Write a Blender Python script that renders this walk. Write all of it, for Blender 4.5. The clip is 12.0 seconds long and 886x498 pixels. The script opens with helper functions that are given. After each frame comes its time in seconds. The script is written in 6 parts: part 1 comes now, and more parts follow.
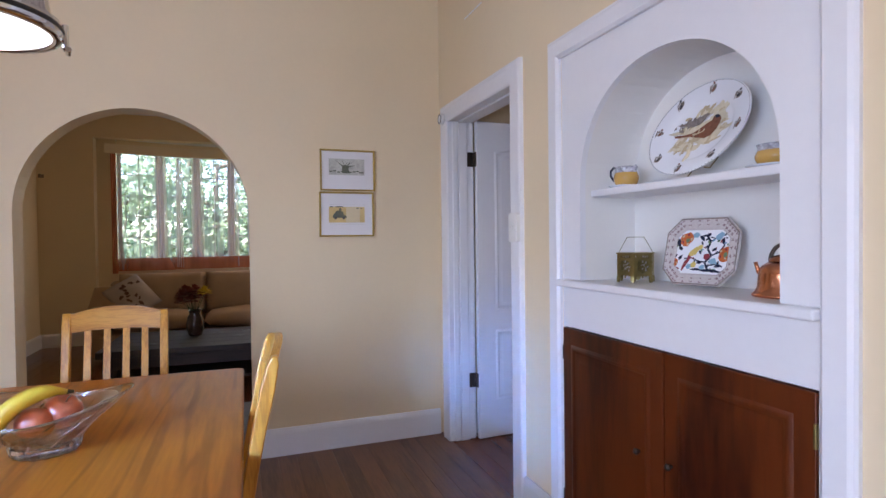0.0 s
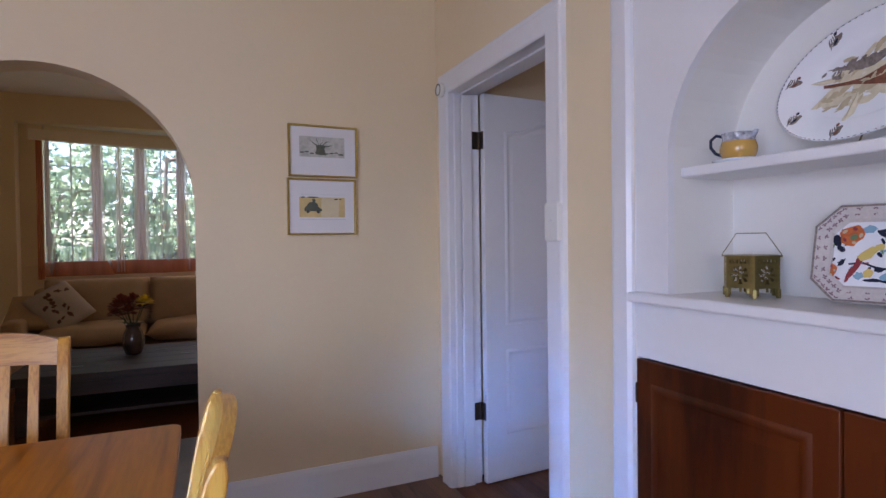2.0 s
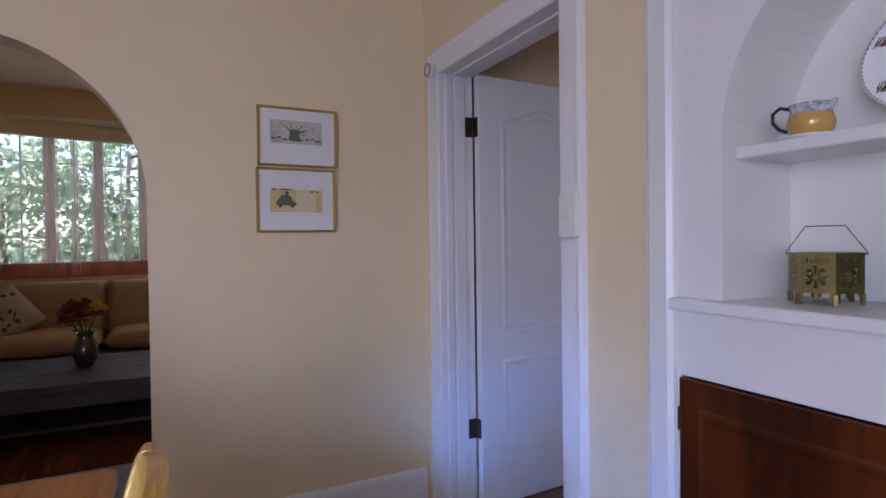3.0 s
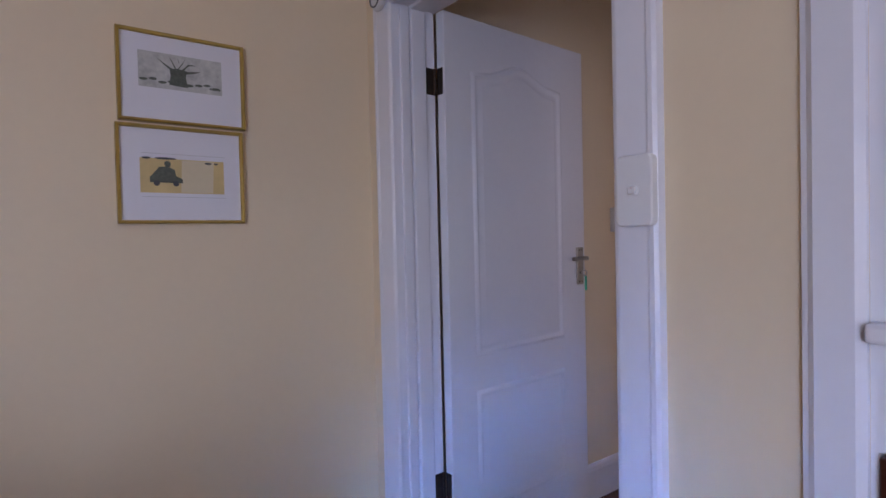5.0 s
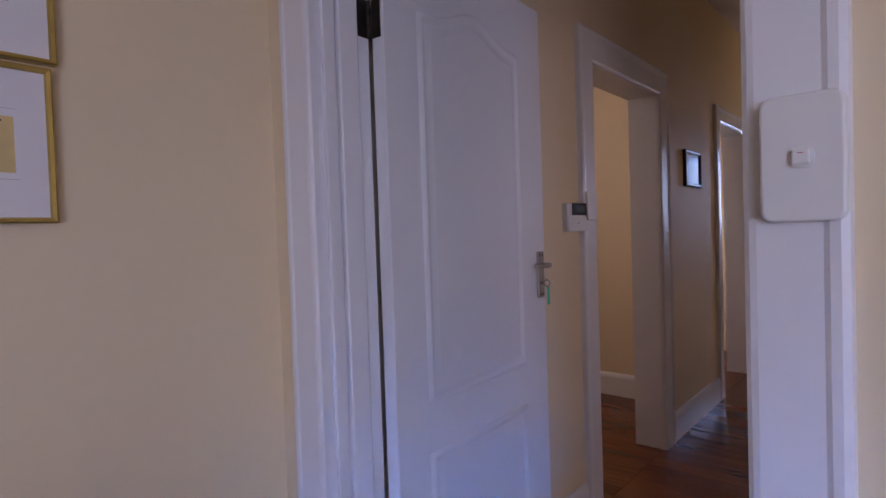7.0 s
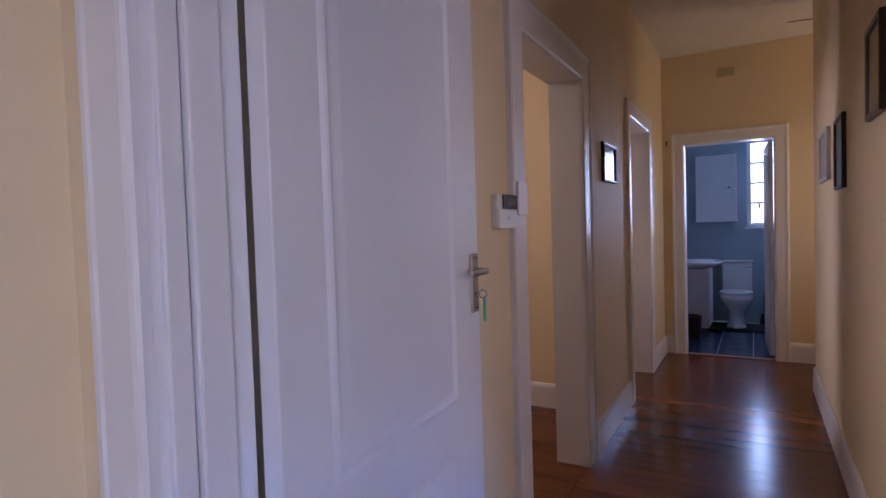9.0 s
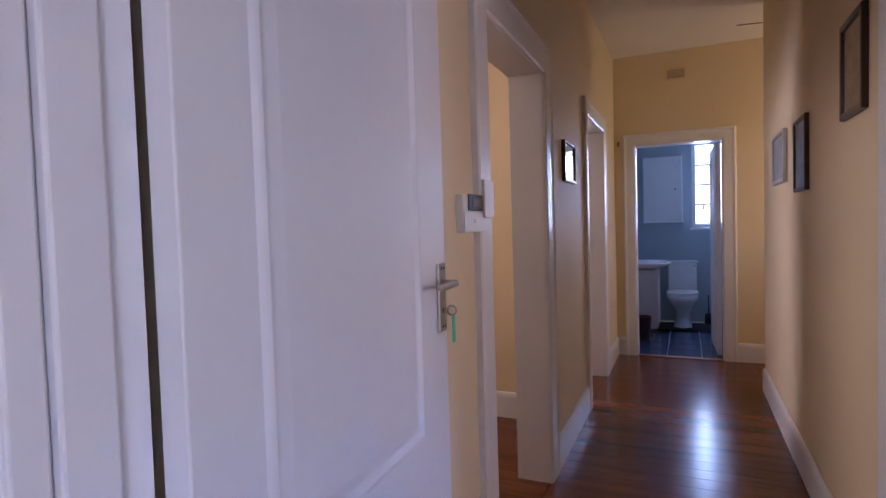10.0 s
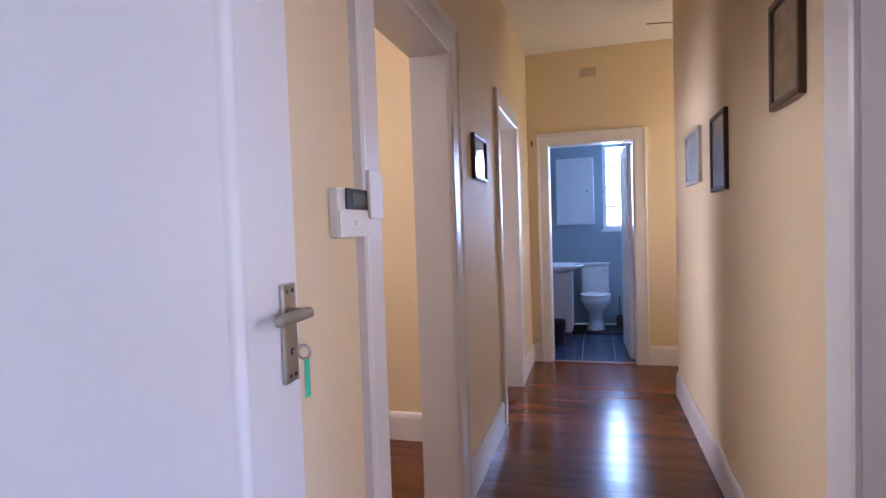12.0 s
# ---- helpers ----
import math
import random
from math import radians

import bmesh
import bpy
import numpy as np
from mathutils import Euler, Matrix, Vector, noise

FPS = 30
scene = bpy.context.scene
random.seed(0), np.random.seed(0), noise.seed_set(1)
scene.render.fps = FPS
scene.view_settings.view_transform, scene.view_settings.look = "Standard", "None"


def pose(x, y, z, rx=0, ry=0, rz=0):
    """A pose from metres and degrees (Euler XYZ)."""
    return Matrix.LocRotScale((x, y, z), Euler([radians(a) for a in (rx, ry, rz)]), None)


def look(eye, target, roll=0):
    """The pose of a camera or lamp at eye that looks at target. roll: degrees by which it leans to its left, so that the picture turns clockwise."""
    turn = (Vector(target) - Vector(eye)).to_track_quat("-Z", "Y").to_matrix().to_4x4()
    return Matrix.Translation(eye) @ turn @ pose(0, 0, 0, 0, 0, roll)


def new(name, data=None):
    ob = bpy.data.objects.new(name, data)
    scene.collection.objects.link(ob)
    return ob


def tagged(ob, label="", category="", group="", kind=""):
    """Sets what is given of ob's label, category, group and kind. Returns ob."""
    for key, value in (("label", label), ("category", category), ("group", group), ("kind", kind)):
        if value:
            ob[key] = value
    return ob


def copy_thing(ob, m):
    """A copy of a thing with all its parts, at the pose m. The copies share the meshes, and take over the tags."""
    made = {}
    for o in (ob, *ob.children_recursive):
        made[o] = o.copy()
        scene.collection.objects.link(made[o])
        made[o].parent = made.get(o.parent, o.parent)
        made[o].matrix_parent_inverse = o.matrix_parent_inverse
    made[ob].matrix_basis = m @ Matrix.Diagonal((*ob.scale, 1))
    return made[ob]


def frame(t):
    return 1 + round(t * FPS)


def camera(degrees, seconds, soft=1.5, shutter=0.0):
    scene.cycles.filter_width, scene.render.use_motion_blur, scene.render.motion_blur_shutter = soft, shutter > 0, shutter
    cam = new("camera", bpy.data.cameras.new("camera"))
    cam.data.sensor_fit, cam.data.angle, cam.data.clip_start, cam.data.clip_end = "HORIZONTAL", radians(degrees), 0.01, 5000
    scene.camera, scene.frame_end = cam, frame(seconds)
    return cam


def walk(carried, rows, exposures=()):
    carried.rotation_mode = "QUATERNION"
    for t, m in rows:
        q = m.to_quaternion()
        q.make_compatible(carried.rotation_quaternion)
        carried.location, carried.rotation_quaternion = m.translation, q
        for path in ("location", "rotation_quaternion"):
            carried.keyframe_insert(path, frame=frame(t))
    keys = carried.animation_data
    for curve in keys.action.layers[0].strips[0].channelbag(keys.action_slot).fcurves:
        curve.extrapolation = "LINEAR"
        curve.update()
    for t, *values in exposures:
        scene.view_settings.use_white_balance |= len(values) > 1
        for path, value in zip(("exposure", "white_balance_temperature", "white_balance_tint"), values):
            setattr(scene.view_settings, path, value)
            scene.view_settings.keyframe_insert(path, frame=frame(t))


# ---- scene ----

# ---------------------------------------------------------------- camera and its walk
cam = camera(77.9, 12.0)
PATH = [
    (0, (-0.024, -0.076, 1.292), (0.673, 1.799, 1.256), -0.7),
    (0.5, (-0.006, 0.108, 1.285), (0.722, 1.971, 1.253), -0.7),
    (1, (0.017, 0.266, 1.284), (0.773, 2.117, 1.25), -0.7),
    (1.5, (0.026, 0.442, 1.28), (0.813, 2.28, 1.248), -0.7),
    (2, (0.031, 0.623, 1.282), (0.856, 2.445, 1.25), -0.7),
    (2.5, (0.063, 0.763, 1.269), (0.923, 2.569, 1.24), -0.7),
    (4.5, (0.179, 1.472, 1.271), (1.302, 3.127, 1.228), -1.2),
    (5, (0.245, 1.619, 1.261), (1.45, 3.214, 1.216), -1.3),
    (5.5, (0.308, 1.778, 1.267), (1.588, 3.314, 1.217), -1.5),
    (6, (0.372, 1.9, 1.265), (1.722, 3.375, 1.215), -1.7),
    (6.5, (0.436, 2.041, 1.275), (1.868, 3.436, 1.222), -1.8),
    (7, (0.483, 2.156, 1.272), (1.992, 3.467, 1.219), -1.9),
    (9, (0.807, 2.483, 1.269), (2.542, 3.475, 1.199), -1.8),
    (9.5, (0.903, 2.566, 1.282), (2.684, 3.473, 1.206), -1.7),
    (10, (0.984, 2.626, 1.284), (2.808, 3.442, 1.206), -1.7),
    (10.5, (1.081, 2.658, 1.275), (2.939, 3.395, 1.199), -1.8),
    (11, (1.195, 2.684, 1.282), (3.077, 3.356, 1.205), -1.8),
    (11.5, (1.298, 2.687, 1.285), (3.201, 3.296, 1.205), -1.8),
    (12, (1.365, 2.673, 1.283), (3.29, 3.21, 1.205), -1.9),
]
EXPOSURES = [(0, 2.54, 6100, 22), (2.5, 2.10, 6130, 28), (5.5, 1.88, 6000, 31), (7, 1.84, 6120, 36), (9, 2.20, 6220, 35), (10.5, 2.74, 6120, 33), (11.2, 3.03, 5860, 30), (12, 3.43, 5740, 26)]
walk(cam, [(t, look(eye, target, roll)) for t, eye, target, roll in PATH], EXPOSURES)

# ---------------------------------------------------------------- world, sun and large lights
world = bpy.data.worlds.new("sky")
scene.world = world
world.use_nodes = True
wn, wl = world.node_tree.nodes, world.node_tree.links
sky = wn.new("ShaderNodeTexSky")
sky.sky_type, sky.sun_disc = "NISHITA", False
sky.sun_elevation, sky.sun_rotation = radians(52), radians(243)
wl.new(sky.outputs[0], wn["Background"].inputs[0])
wn["Background"].inputs[1].default_value = 0.15

sun = new("sun", bpy.data.lights.new("sun", "SUN"))
sun.data.energy, sun.data.angle, sun.data.color = 5.0, radians(0.5), (1.0, 0.95, 0.86)
sun.matrix_world = look((0, 0, 20), (0.55 * 20, 0.28 * 20, 20 - 0.79 * 20))


def area_light(eye, target, width, height, watts, color):
    """An area lamp: daylight at a window opening, or added fill where none is built."""
    lamp = new("window_daylight", bpy.data.lights.new("window_daylight", "AREA"))
    lamp.data.shape, lamp.data.size, lamp.data.size_y = "RECTANGLE", width, height
    lamp.data.energy, lamp.data.color = watts, color
    lamp.matrix_world = look(eye, target)
    return lamp


COOL = (0.50, 0.68, 1.0)
WARM = (1.0, 0.86, 0.62)
area_light((-2.57, -0.80, 1.35), (1.5, 2.8, 0.55), 1.40, 1.6, 10.2, COOL).data.spread = radians(140)
# warm fill aimed upwards, added to yellow the upper walls
area_light((-2.57, -0.20, 1.30), (1.2, 2.8, 3.6), 0.80, 1.5, 0.9, WARM).data.spread = radians(130)
# narrow blue beam added to tint the lower half of the open door
area_light((-2.57, -0.40, 1.85), (1.84, 3.12, 0.0), 0.50, 0.5, 0.95, (0.14, 0.38, 1.0)).data.spread = radians(19)
area_light((-1.5, -2.57, 1.5), (0.2, 3.3, 2.9), 1.7, 1.25, 4.2, (0.72, 0.80, 0.95))
area_light((1.15, 8.0, 1.75), (0.2, 4.5, 0.8), 1.3, 1.2, 3.7, (1.0, 0.84, 0.60))
# warm lamp added out of view in the side passage for the end wall
area_light((6.1, 0.92, 1.6), (6.1, 3.2, 1.5), 0.68, 1.1, 1.15, (1.0, 0.82, 0.55))
area_light((8.95, 2.31, 1.78), (7.0, 2.5, 1.2), 0.7, 1.2, 13, (0.44, 0.66, 1.0))
# unseen lamps added inside the two side rooms; no windows are built there
area_light((3.32, 5.52, 2.05), (3.1, 2.1, 0.4), 2.1, 1.5, 4.6, (0.95, 0.90, 0.82)).data.spread = radians(120)
area_light((5.75, 5.7, 1.5), (4.9, 2.1, 1.1), 1.3, 1.3, 4.6, (0.95, 0.94, 0.96)).data.spread = radians(90)
# fill added to brighten the corridor's north wall through doorway 4
area_light((2.35, 0.34, 1.5), (2.50, 3.26, 1.3), 0.9, 1.2, 0.85, (1.0, 0.90, 0.88)).data.spread = radians(100)

# ---------------------------------------------------------------- materials
def nodes_of(name):
    m = bpy.data.materials.new(name)
    m.use_nodes = True
    return m, m.node_tree.nodes, m.node_tree.links, m.node_tree.nodes["Principled BSDF"]


def surface(name, color, rough=0.5, metal=0.0, dark=0.88, fine=60.0, broad=2.5, bump=0.05, distance=0.002, coat=0.0, per_object=0.0, stretch=(1, 1, 1), spec=0.5):
    """Painted, plastered, woven or metal surface: colour varied by a broad and a fine noise, fine relief."""
    m, n, l, b = nodes_of(name)
    co = n.new("ShaderNodeTexCoord")
    mp = n.new("ShaderNodeMapping")
    mp.inputs["Scale"].default_value = stretch
    l.new(co.outputs["Object"], mp.inputs[0])
    big, small = n.new("ShaderNodeTexNoise"), n.new("ShaderNodeTexNoise")
    big.inputs["Scale"].default_value, small.inputs["Scale"].default_value = broad, fine
    big.inputs["Detail"].default_value, small.inputs["Detail"].default_value = 4, 3
    l.new(mp.outputs[0], big.inputs[0]), l.new(mp.outputs[0], small.inputs[0])
    add = n.new("ShaderNodeMath")
    add.operation = "MULTIPLY_ADD"
    l.new(small.outputs[0], add.inputs[0])
    add.inputs[1].default_value = 0.35
    l.new(big.outputs[0], add.inputs[2])
    ramp = n.new("ShaderNodeValToRGB")
    ramp.color_ramp.elements[0].position, ramp.color_ramp.elements[1].position = 0.42, 0.88
    ramp.color_ramp.elements[0].color = (*[c * dark for c in color], 1)
    ramp.color_ramp.elements[1].color = (*color, 1)
    l.new(add.outputs[0], ramp.inputs[0])
    out = ramp.outputs[0]
    if per_object:
        info, hsv = n.new("ShaderNodeObjectInfo"), n.new("ShaderNodeHueSaturation")
        rng = n.new("ShaderNodeMapRange")
        rng.inputs[3].default_value, rng.inputs[4].default_value = 1 - per_object, 1 + per_object
        l.new(info.outputs["Random"], rng.inputs[0]), l.new(rng.outputs[0], hsv.inputs["Value"])
        l.new(out, hsv.inputs["Color"])
        out = hsv.outputs[0]
    l.new(out, b.inputs["Base Color"])
    b.inputs["Roughness"].default_value, b.inputs["Metallic"].default_value = rough, metal
    b.inputs["Specular IOR Level"].default_value = spec
    b.inputs["Coat Weight"].default_value, b.inputs["Coat Roughness"].default_value = coat, 0.12
    if bump:
        bp = n.new("ShaderNodeBump")
        bp.inputs["Strength"].default_value, bp.inputs["Distance"].default_value = bump, distance
        l.new(add.outputs[0], bp.inputs["Height"]), l.new(bp.outputs[0], b.inputs["Normal"])
    return m


def wood(name, light, dark, along=(1, 12, 12), rough=0.35, coat=0.3, rings=3.0, knots=0.0, per_object=0.0, bump=0.08, warp=3.0, bands=0.17, streak=1.0, lines=0.0, spec=0.5):
    """Sawn wood: stretched noise warps a band pattern; along gives the scale along the object's x, y and z."""
    m, n, l, b = nodes_of(name)
    co, mp = n.new("ShaderNodeTexCoord"), n.new("ShaderNodeMapping")
    mp.inputs["Scale"].default_value = along
    l.new(co.outputs["Object"], mp.inputs[0])
    vec = mp.outputs[0]
    info = n.new("ShaderNodeObjectInfo")
    if per_object:
        off, sc = n.new("ShaderNodeVectorMath"), n.new("ShaderNodeVectorMath")
        sc.operation = "SCALE"
        sc.inputs[0].default_value = (37.0, 53.0, 71.0)
        l.new(info.outputs["Random"], sc.inputs["Scale"])
        l.new(vec, off.inputs[0]), l.new(sc.outputs[0], off.inputs[1])
        vec = off.outputs[0]
    nz = n.new("ShaderNodeTexNoise")
    nz.inputs["Scale"].default_value, nz.inputs["Detail"].default_value = rings * 0.35, 3
    l.new(vec, nz.inputs[0])
    mul = n.new("ShaderNodeMath")
    mul.operation = "MULTIPLY"
    mul.inputs[1].default_value = warp * 6
    l.new(nz.outputs[0], mul.inputs[0])
    sn = n.new("ShaderNodeMath")
    sn.operation = "SINE"
    l.new(mul.outputs[0], sn.inputs[0])
    fine = n.new("ShaderNodeTexNoise")
    fine.inputs["Scale"].default_value, fine.inputs["Detail"].default_value = rings * 5, 4
    l.new(vec, fine.inputs[0])
    grain = sn.outputs[0]
    if lines:
        up, pw = n.new("ShaderNodeMath"), n.new("ShaderNodeMath")
        up.operation, pw.operation = "MULTIPLY_ADD", "POWER"
        up.inputs[1].default_value, up.inputs[2].default_value = 0.5, 0.5
        pw.inputs[1].default_value = lines
        l.new(grain, up.inputs[0]), l.new(up.outputs[0], pw.inputs[0])
        grain, bands = pw.outputs[0], -bands
    soft = n.new("ShaderNodeMapRange")
    soft.inputs[3].default_value, soft.inputs[4].default_value = 0.5 - 0.5 * streak, 0.5 + 0.5 * streak
    l.new(fine.outputs[0], soft.inputs[0])
    mix = n.new("ShaderNodeMath")
    mix.operation = "MULTIPLY_ADD"
    l.new(grain, mix.inputs[0])
    mix.inputs[1].default_value = bands
    l.new(soft.outputs[0], mix.inputs[2])
    ramp = n.new("ShaderNodeValToRGB")
    ramp.color_ramp.elements[0].position, ramp.color_ramp.elements[1].position = 0.26, 0.66
    ramp.color_ramp.elements[0].color, ramp.color_ramp.elements[1].color = (*dark, 1), (*light, 1)
    l.new(mix.outputs[0], ramp.inputs[0])
    out = ramp.outputs[0]
    if per_object:
        hsv, rng = n.new("ShaderNodeHueSaturation"), n.new("ShaderNodeMapRange")
        rng.inputs[3].default_value, rng.inputs[4].default_value = 1 - per_object, 1 + per_object
        l.new(info.outputs["Random"], rng.inputs[0]), l.new(rng.outputs[0], hsv.inputs["Value"])
        l.new(out, hsv.inputs["Color"])
        out = hsv.outputs[0]
    if knots:
        vor = n.new("ShaderNodeTexVoronoi")
        vor.inputs["Scale"].default_value = knots
        l.new(co.outputs["Object"], vor.inputs[0])
        kr = n.new("ShaderNodeValToRGB")
        kr.color_ramp.elements[0].position, kr.color_ramp.elements[1].position = 0.07, 0.15
        kr.color_ramp.elements[0].color, kr.color_ramp.elements[1].color = (0.16, 0.055, 0.015, 1), (1, 1, 1, 1)
        l.new(vor.outputs["Distance"], kr.inputs[0])
        mx = n.new("ShaderNodeMix")
        mx.data_type, mx.blend_type = "RGBA", "MULTIPLY"
        mx.inputs[0].default_value = 1.0
        l.new(out, mx.inputs[6]), l.new(kr.outputs[0], mx.inputs[7])
        out = mx.outputs[2]
    l.new(out, b.inputs["Base Color"])
    b.inputs["Roughness"].default_value, b.inputs["Coat Weight"].default_value = rough, coat
    b.inputs["Coat Roughness"].default_value, b.inputs["Specular IOR Level"].default_value = 0.15, spec
    bp = n.new("ShaderNodeBump")
    bp.inputs["Strength"].default_value, bp.inputs["Distance"].default_value = bump, 0.002
    l.new(mix.outputs[0], bp.inputs["Height"]), l.new(bp.outputs[0], b.inputs["Normal"])
    return m


def glass(name, color=(1, 1, 1), rough=0.0, ior=1.45):
    m, n, l, b = nodes_of(name)
    b.inputs["Base Color"].default_value = (*color, 1)
    b.inputs["Transmission Weight"].default_value, b.inputs["Roughness"].default_value = 1.0, rough
    b.inputs["IOR"].default_value = ior
    return m


def thin_glass(name):
    """Clear thin glass: seen straight through, with gloss that grows towards grazing angles."""
    m, n, l, b = nodes_of(name)
    tr, gl, fr, mx = n.new("ShaderNodeBsdfTransparent"), n.new("ShaderNodeBsdfGlossy"), n.new("ShaderNodeLayerWeight"), n.new("ShaderNodeMixShader")
    pw, sc = n.new("ShaderNodeMath"), n.new("ShaderNodeMath")
    pw.operation, sc.operation = "POWER", "MULTIPLY_ADD"
    pw.inputs[1].default_value, sc.inputs[1].default_value, sc.inputs[2].default_value = 2.0, 0.80, 0.07
    tr.inputs[0].default_value, gl.inputs["Roughness"].default_value = (0.95, 0.96, 0.97, 1), 0.03
    l.new(fr.outputs["Facing"], pw.inputs[0]), l.new(pw.outputs[0], sc.inputs[0])
    l.new(sc.outputs[0], mx.inputs[0]), l.new(tr.outputs[0], mx.inputs[1]), l.new(gl.outputs[0], mx.inputs[2])
    l.new(mx.outputs[0], n["Material Output"].inputs[0])
    return m


def sheer(name, color, through_share, spread=0.12):
    """Thin curtain cloth: part of the light passes straight, the rest is scattered to both sides."""
    m, n, l, b = nodes_of(name)
    tr, tl, df = n.new("ShaderNodeBsdfTransparent"), n.new("ShaderNodeBsdfTranslucent"), n.new("ShaderNodeBsdfDiffuse")
    nz, ramp = n.new("ShaderNodeTexNoise"), n.new("ShaderNodeMapRange")
    co, mp = n.new("ShaderNodeTexCoord"), n.new("ShaderNodeMapping")
    mp.inputs["Scale"].default_value = (14, 14, 0.6)
    l.new(co.outputs["Object"], mp.inputs[0]), l.new(mp.outputs[0], nz.inputs[0])
    nz.inputs["Scale"].default_value = 1.0
    ramp.inputs[1].default_value, ramp.inputs[2].default_value = 0.35, 0.65
    ramp.inputs[3].default_value, ramp.inputs[4].default_value = max(0.0, through_share - spread), through_share + spread
    l.new(nz.outputs[0], ramp.inputs[0])
    tl.inputs[0].default_value, df.inputs[0].default_value = (*color, 1), (*color, 1)
    a, c = n.new("ShaderNodeMixShader"), n.new("ShaderNodeMixShader")
    l.new(tl.outputs[0], a.inputs[1]), l.new(df.outputs[0], a.inputs[2])
    l.new(ramp.outputs[0], c.inputs[0]), l.new(a.outputs[0], c.inputs[1]), l.new(tr.outputs[0], c.inputs[2])
    l.new(c.outputs[0], n["Material Output"].inputs[0])
    return m


def lit(name, color, strength):
    m, n, l, b = nodes_of(name)
    b.inputs["Base Color"].default_value = (0.9, 0.9, 0.88, 1)
    b.inputs["Emission Color"].default_value, b.inputs["Emission Strength"].default_value = (*color, 1), strength
    return m


def foliage(name, a, c):
    m, n, l, b = nodes_of(name)
    geo, ramp = n.new("ShaderNodeNewGeometry"), n.new("ShaderNodeValToRGB")
    ramp.color_ramp.elements[0].color, ramp.color_ramp.elements[1].color = (*a, 1), (*c, 1)
    l.new(geo.outputs["Random Per Island"], ramp.inputs[0]), l.new(ramp.outputs[0], b.inputs["Base Color"])
    b.inputs["Roughness"].default_value = 0.4
    tl, mx = n.new("ShaderNodeBsdfTranslucent"), n.new("ShaderNodeMixShader")
    l.new(ramp.outputs[0], tl.inputs[0])
    mx.inputs[0].default_value = 0.35
    l.new(b.outputs[0], mx.inputs[1]), l.new(tl.outputs[0], mx.inputs[2]), l.new(mx.outputs[0], n["Material Output"].inputs[0])
    return m


CREAM = surface("cream_wall_paint", (0.80, 0.652, 0.43), 0.62, dark=0.95, fine=45, broad=1.2, bump=0.16, distance=0.004)
WHITE = surface("white_gloss_paint", (0.80, 0.79, 0.80), 0.32, dark=0.95, fine=40, broad=1.6, bump=0.07, distance=0.003)
NICHE = surface("white_matt_paint", (0.80, 0.775, 0.735), 0.5, dark=0.96, fine=50, broad=1.5, bump=0.1, distance=0.003)
CEILING = surface("ceiling_paint", (0.78, 0.74, 0.70), 0.8, dark=0.95, fine=30, bump=0.05)
BATH_BLUE = surface("pale_blue_wall_paint", (0.40, 0.47, 0.52), 0.55, dark=0.94, bump=0.1)
PINE = wood("lacquered_pine", (0.54, 0.172, 0.011), (0.30, 0.080, 0.005), (8, 0.6, 8), 0.34, 0.12, 1.7, knots=0.0, warp=9.0, bump=0.0, bands=0.24, streak=0.5, lines=5.0, spec=0.32)
PINE_UP = wood("lacquered_pine_upright", (0.62, 0.300, 0.040), (0.40, 0.152, 0.016), (14, 14, 1.4), 0.36, 0.2, 3.0, knots=5.0, per_object=0.08)
PINE_X = wood("lacquered_pine_rail", (0.62, 0.300, 0.040), (0.40, 0.152, 0.016), (1.4, 14, 14), 0.36, 0.2, 3.0, knots=6.0, per_object=0.08)
MAHOGANY = wood("red_brown_cupboard_wood", (0.105, 0.0195, 0.0026), (0.030, 0.0046, 0.0009), (5, 5, 0.7), 0.36, 0.10, 1.5, bands=0.22, streak=0.7)
FLOOR_WOOD = wood("brown_floorboard", (0.19, 0.083, 0.034), (0.115, 0.048, 0.019), (9, 0.8, 9), 0.40, 0.12, 2.0, per_object=0.12, bump=0.03)
HALL_WOOD = wood("polished_red_floorboard", (0.165, 0.048, 0.014), (0.105, 0.029, 0.008), (9, 0.8, 9), 0.20, 0.05, 2.0, per_object=0.16, bump=0.0, streak=0.6, spec=0.26)
UNDERFLOOR = surface("dark_joint", (0.035, 0.015, 0.007), 0.7)
DARK_WOOD = wood("dark_stained_wood", (0.032, 0.015, 0.009), (0.012, 0.006, 0.004), (1.4, 12, 12), 0.60, 0.0, 3.0)
BRASS = surface("aged_brass", (0.34, 0.28, 0.11), 0.42, 1.0, dark=0.62, fine=90, broad=14, bump=0.1)
GOLD = surface("gold_picture_frame", (0.52, 0.36, 0.09), 0.36, 0.75, dark=0.8, fine=120, broad=20)
COPPER = surface("polished_copper", (0.72, 0.30, 0.16), 0.2, 1.0, dark=0.75, fine=80, broad=12, bump=0.05)
CHROME = surface("polished_chrome", (0.72, 0.72, 0.74), 0.12, 1.0, dark=0.9)
STEEL = surface("satin_steel", (0.52, 0.49, 0.44), 0.34, 1.0, dark=0.8, fine=150, broad=15)
BRONZE = surface("dark_bronze_hinge", (0.085, 0.065, 0.05), 0.4, 0.8, dark=0.6, fine=120, broad=25)
BLACK = surface("black_lacquer", (0.02, 0.016, 0.015), 0.3, dark=0.8)
BROWN_FRAME = surface("dark_brown_frame", (0.045, 0.02, 0.014), 0.32, dark=0.7)
SILVER_FRAME = surface("silver_frame", (0.62, 0.62, 0.64), 0.3, 0.8, dark=0.85)
CERAMIC = surface("glazed_white_china", (0.82, 0.83, 0.86), 0.12, dark=0.96, coat=0.4, bump=0.02)
SANITARY = surface("sanitary_ware", (0.82, 0.83, 0.84), 0.12, dark=0.97, coat=0.4, bump=0)
